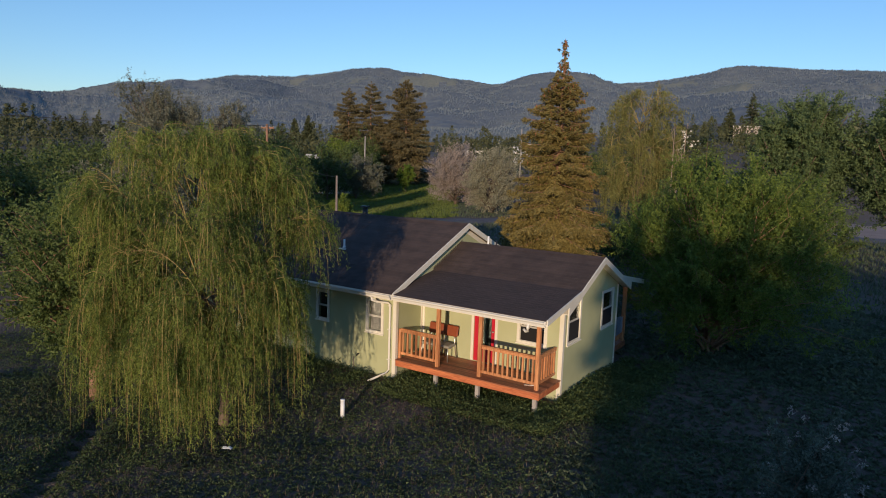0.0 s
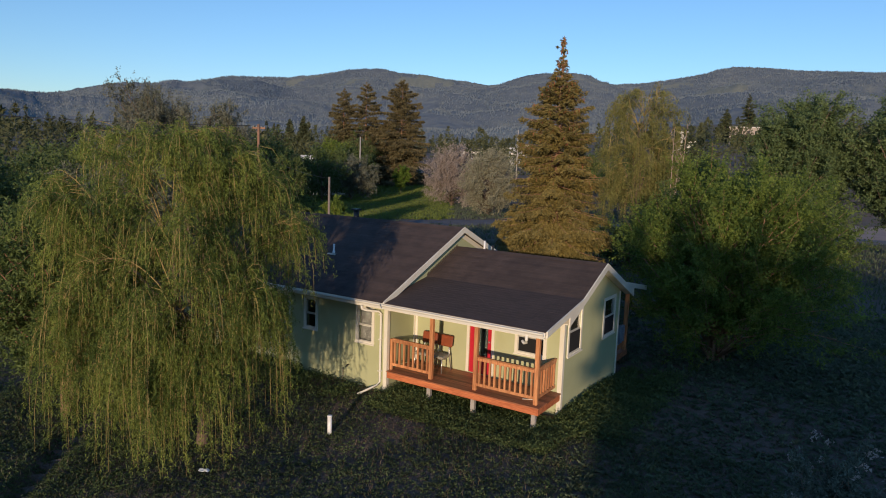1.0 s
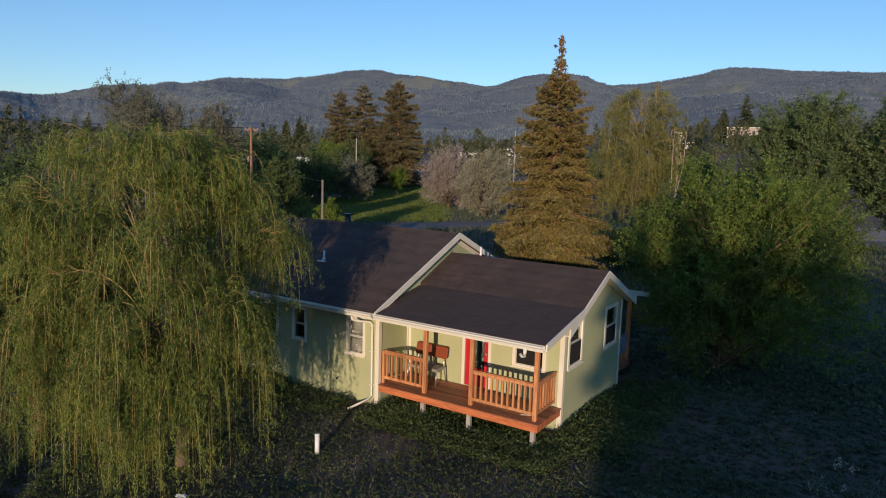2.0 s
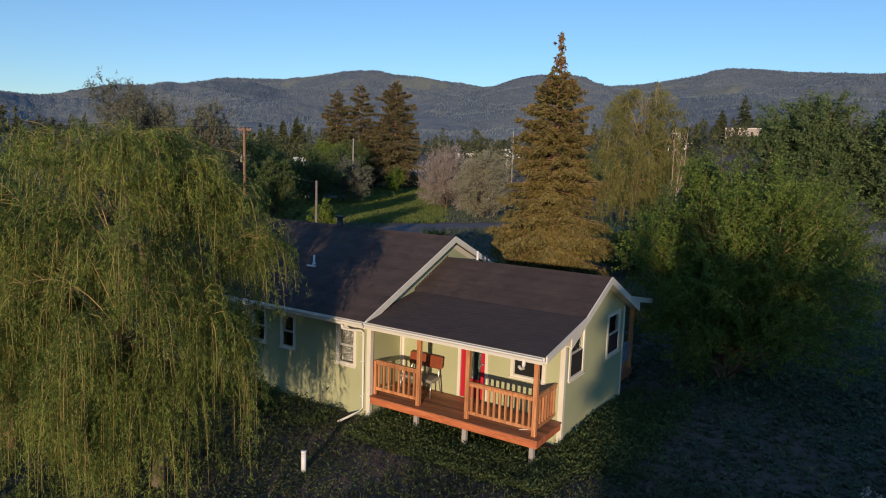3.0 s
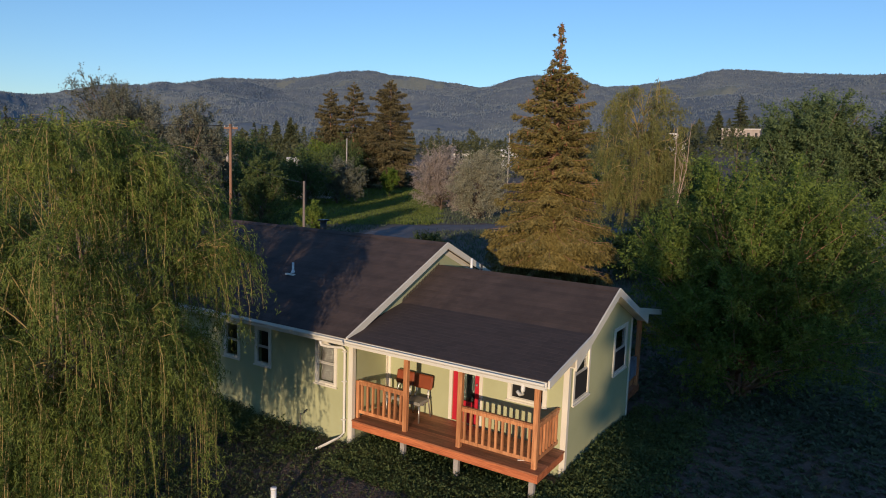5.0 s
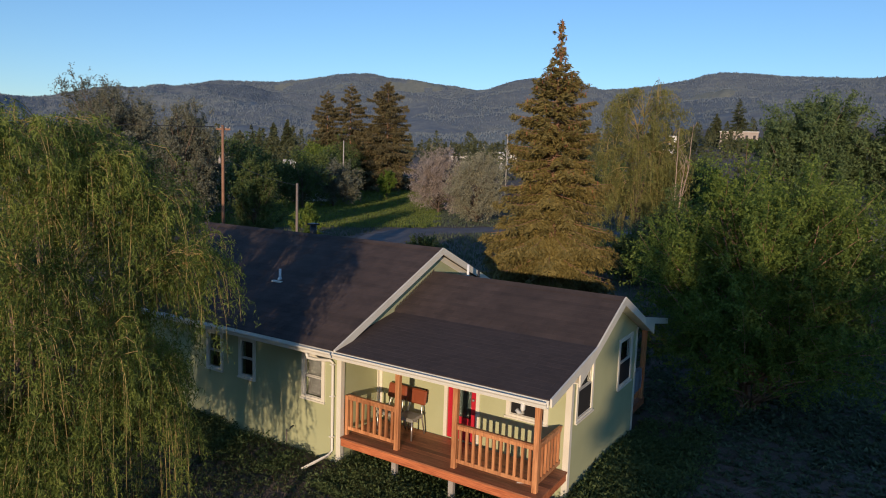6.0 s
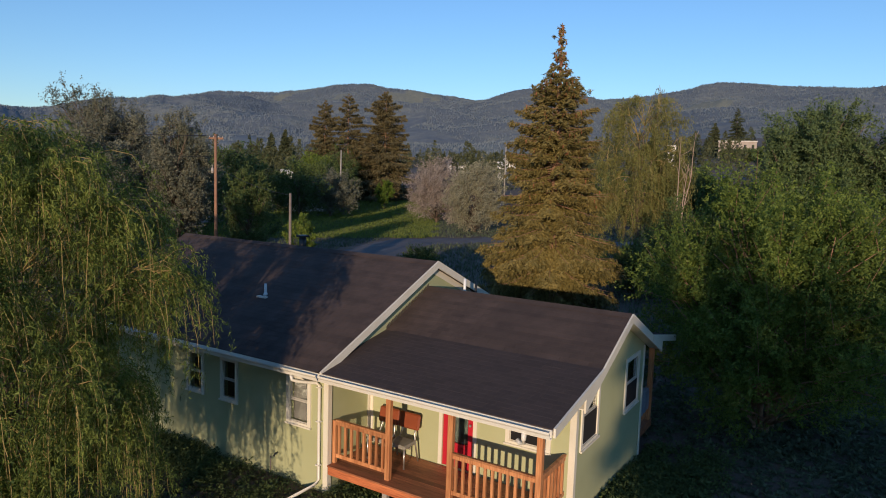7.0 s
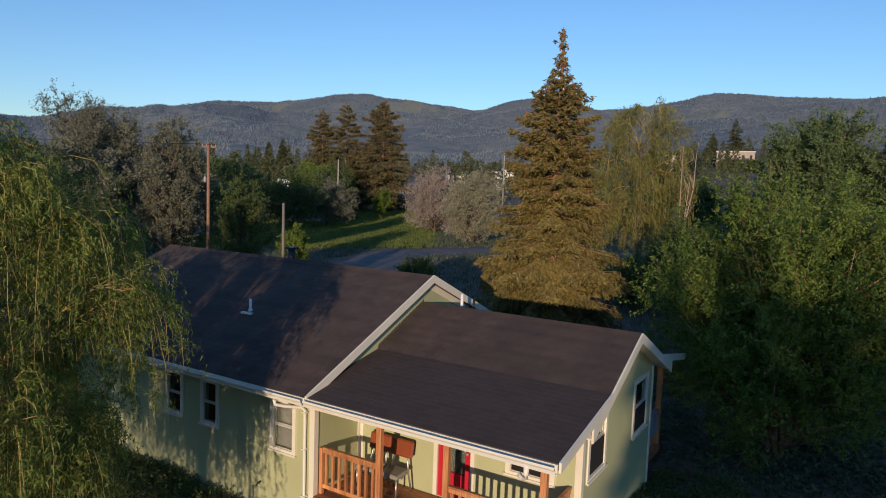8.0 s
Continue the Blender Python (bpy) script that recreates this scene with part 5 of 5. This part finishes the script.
def far_woods():
    rng = np.random.default_rng(77)
    pos, ax = [], []
    while len(pos) < 520:
        a, r = math.radians(rng.uniform(-72, 8)), rng.uniform(125, 470)
        x, y = -2 + r * math.sin(a), 4 + r * math.cos(a)
        if noise.noise((x / 40, y / 40, 2)) < -0.15 and r < 330:
            continue
        h, w = rng.uniform(5, 10), rng.uniform(2.2, 4.0)
        if rng.random() < 0.35:
            h, w = h * 1.35, w * 0.6
        n = 190
        u = rng.uniform(0, 1, n)
        d = rand_dirs(rng, n)
        p = np.stack([d[:, 0] * w * np.sqrt(1.02 - u), d[:, 1] * w * np.sqrt(1.02 - u), u * h], axis=1)
        pos.append(p + np.array([x, y, float(land(x, y))]))
        ax.append(d + np.array([0, 0, 0.4]))
    pos, ax = np.concatenate(pos), np.concatenate(ax)
    ob = link("far_woods", leaves("far_woods", leaf_shapes(pos, ax, rng, 0.85, 0.55), L_WOODS))
    tagged(ob, "mixed dark green woods and town trees far off", "woods", kind="stuff")


far_woods()


def hill_woods():
    rng = np.random.default_rng(78)
    me = bpy.data.objects["hills"].data
    co = np.empty(len(me.vertices) * 3, dtype=np.float32)
    me.vertices.foreach_get("co", co)
    co = co.reshape(-1, 3)[: 1100 * 60]
    n = 230000
    at = rng.integers(0, len(co) - 1101, n)
    f = rng.uniform(0, 1, (n, 1))
    pick = co[at] * (1 - f) + co[at + 1100] * f + rng.normal(size=(n, 3)) * (2, 2, 0.2)
    far = np.hypot(pick[:, 0] + 2, pick[:, 1] - 4)
    turn = np.arctan2(pick[:, 0] + 2, pick[:, 1] - 4)
    keep = np.array([noise.noise((g * 9, r / 190, 9)) > -0.38 for g, r in zip(turn, far)])
    keep &= ~clearing(np.degrees(turn), far) | (rng.random(n) < 0.12)
    pick = pick[keep]
    n = len(pick)
    h = rng.uniform(2.6, 5.6, n) * (0.32 + 0.70 * far[keep] / 2900)
    away = unit((pick - np.array([-2, 4, 0])) * (1, 1, 0))
    across = np.stack([-away[:, 1], away[:, 0], 0 * h], axis=1) + away * rng.normal(size=(n, 1)) * 0.4
    sx = across * (h * 0.30)[:, None]
    up = np.stack([0 * h, 0 * h, h], axis=1)
    out = [np.stack([pick + sx - 0.1 * up, pick + up, pick - sx - 0.1 * up], axis=1)]
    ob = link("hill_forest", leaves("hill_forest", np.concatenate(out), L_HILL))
    tagged(ob, "dense conifer forest tinted haze-blue over the mountain slopes", "forest", kind="stuff")


hill_woods()


def scatter_xy(rng, count, x0, x1, y0, y1):
    return rng.uniform(x0, x1, count), rng.uniform(y0, y1, count)


def inside_house(x, y):
    return ((x > -20.7) & (x < -11.7) & (y > 15.45) & (y < 22.9)) | ((x > -11.8) & (x < -7.1) & (y > 16.5) & (y < 22.4))


def weeds(name, count, x0, x1, y0, y1, leaf, tall, material, seed, label, thin=0.0, fade=(0, 0, 0, 0)):
    """Low leafy plants: each a handful of leaves about a stem, in drifts."""
    rng = np.random.default_rng(seed)
    x, y = scatter_xy(rng, count, x0, x1, y0, y1)
    drift = np.array([noise.noise((a * 0.55, b * 0.55, seed)) for a, b in zip(x, y)])
    keep = (~inside_house(x, y)) & (drift > thin + rng.normal(size=count) * 0.16)
    for gap, wide in zip((x - x0, x1 - x, y - y0, y1 - y), fade):
        if wide:
            keep &= rng.random(count) * wide < gap
    x, y, drift = x[keep], y[keep], drift[keep]
    h = tall * rng.uniform(0.35, 1.0, len(x)) * (0.7 + 0.9 * np.maximum(drift, 0))
    per = 7
    k = np.repeat(np.arange(len(x)), per)
    u = rng.uniform(0.1, 1, len(k))
    d = rand_dirs(rng, len(k))
    p = np.stack([x[k], y[k], land(x, y)[k] + h[k] * u], axis=1) + d * (0.25 * h[k] + leaf * 0.6)[:, None] * (1, 1, 0.3)
    ob = link(name, leaves(name, leaf_shapes(p, d * (1, 1, 0.5) + np.array([0, 0, 0.2]), rng, leaf, leaf * 0.65, True), material))
    tagged(ob, label, "weeds", kind="stuff")


weeds("meadow_weeds", 50000, -21, -1, 2.5, 16.8, 0.046, 0.11, L_GROUND, 7, "low leafy weeds over dark soil", -0.38, (0, 2.5, 0, 0))
weeds("tall_weeds", 5200, -20, -3.5, 4.0, 16.0, 0.052, 0.26, L_WEED, 27, "taller leafy weeds in scattered clumps", 0.18)
weeds("edge_weeds", 15000, -25, -12.6, 2.5, 12.5, 0.04, 0.12, L_WEED, 17, "soft green weeds under the meadow trees", -0.5)
weeds("wall_weeds", 5000, -18.5, -12.3, 13.9, 15.42, 0.062, 0.40, L_WEED, 8, "tall dark weeds along the house wall", -0.12, (0, 0.5, 0.8, 0))
weeds("porch_weeds", 5600, -11.6, -6.4, 14.3, 16.4, 0.052, 0.25, L_WEED, 9, "dark weeds before the porch deck", -0.3)
weeds("yard_weeds", 11000, -21, 7, 22.6, 37, 0.14, 0.16, L_LAWN, 19, "shade-toned weeds behind the house", -1.0)
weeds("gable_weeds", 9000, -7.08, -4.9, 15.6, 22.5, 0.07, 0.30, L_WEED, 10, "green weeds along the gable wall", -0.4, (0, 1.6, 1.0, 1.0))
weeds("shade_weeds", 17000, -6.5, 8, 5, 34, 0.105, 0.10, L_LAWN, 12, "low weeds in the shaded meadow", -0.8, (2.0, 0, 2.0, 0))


def grass_field(name, count, x0, x1, y0, y1, blade, width, material, seed, label, inside):
    rng = np.random.default_rng(seed)
    x, y = scatter_xy(rng, count, x0, x1, y0, y1)
    keep = inside(x, y) & ~inside_house(x, y)
    x, y = x[keep], y[keep]
    n = len(x)
    p = np.stack([x, y, land(x, y) + blade * 0.4], axis=1)
    ob = link(name, leaves(name, leaf_shapes(p, np.array([0, 0, 1.0]) + 0.3 * rng.normal(size=(n, 3)), rng, blade, width), material))
    tagged(ob, label, "grass", kind="stuff")


def in_meadow(x, y):
    u = np.clip(((x + 53) * -31 + (y - 58) * 56) / (31 ** 2 + 56 ** 2), 0, 1)
    return (np.hypot(x + 53 + 31 * u, y - 58 - 56 * u) < 13 + 2 * np.sin(x * 0.7) * np.sin(y * 0.5)) & (y > 1.18 * x + 111)


L_STRAW = foliage("dry_stalk", (0.10, 0.072, 0.042), (0.25, 0.19, 0.115), 0.2)
grass_field("dry_stalks", 9000, -20, -3, 3.5, 16.4, 0.15, 0.010, L_STRAW, 16, "thin dry stalks among the weeds", lambda x, y: np.array([noise.noise((a * 0.7, b * 0.7, 4)) for a, b in zip(x, y)]) > -0.1)
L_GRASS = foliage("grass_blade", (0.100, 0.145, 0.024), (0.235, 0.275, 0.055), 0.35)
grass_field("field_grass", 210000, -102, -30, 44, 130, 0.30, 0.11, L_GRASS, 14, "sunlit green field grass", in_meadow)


def off_lane(x, y):
    near = np.full(len(x), 1e9)
    for (x0, y0), (x1, y1) in zip(LANE, LANE[1:]):
        dx, dy = x1 - x0, y1 - y0
        u = np.clip(((x - x0) * dx + (y - y0) * dy) / (dx * dx + dy * dy), 0, 1)
        near = np.minimum(near, np.hypot(x - x0 - u * dx, y - y0 - u * dy))
    return near > 3.1


grass_field("lawn_grass", 70000, -62, 16, 34, 96, 0.26, 0.09, L_LAWN, 15, "shade-toned grass between house and lane", lambda x, y: off_lane(x, y) & ~((x > -9) & (y > 77)))


# ---- from plan to life size ----
# All numbers above are in the plan's units; one of them is 1.15 m.
for ob in list(scene.objects):
    if ob.parent is None and ob.type in {"MESH", "EMPTY"}:
        ob.matrix_basis = Matrix.Scale(1.15, 4) @ ob.matrix_basis
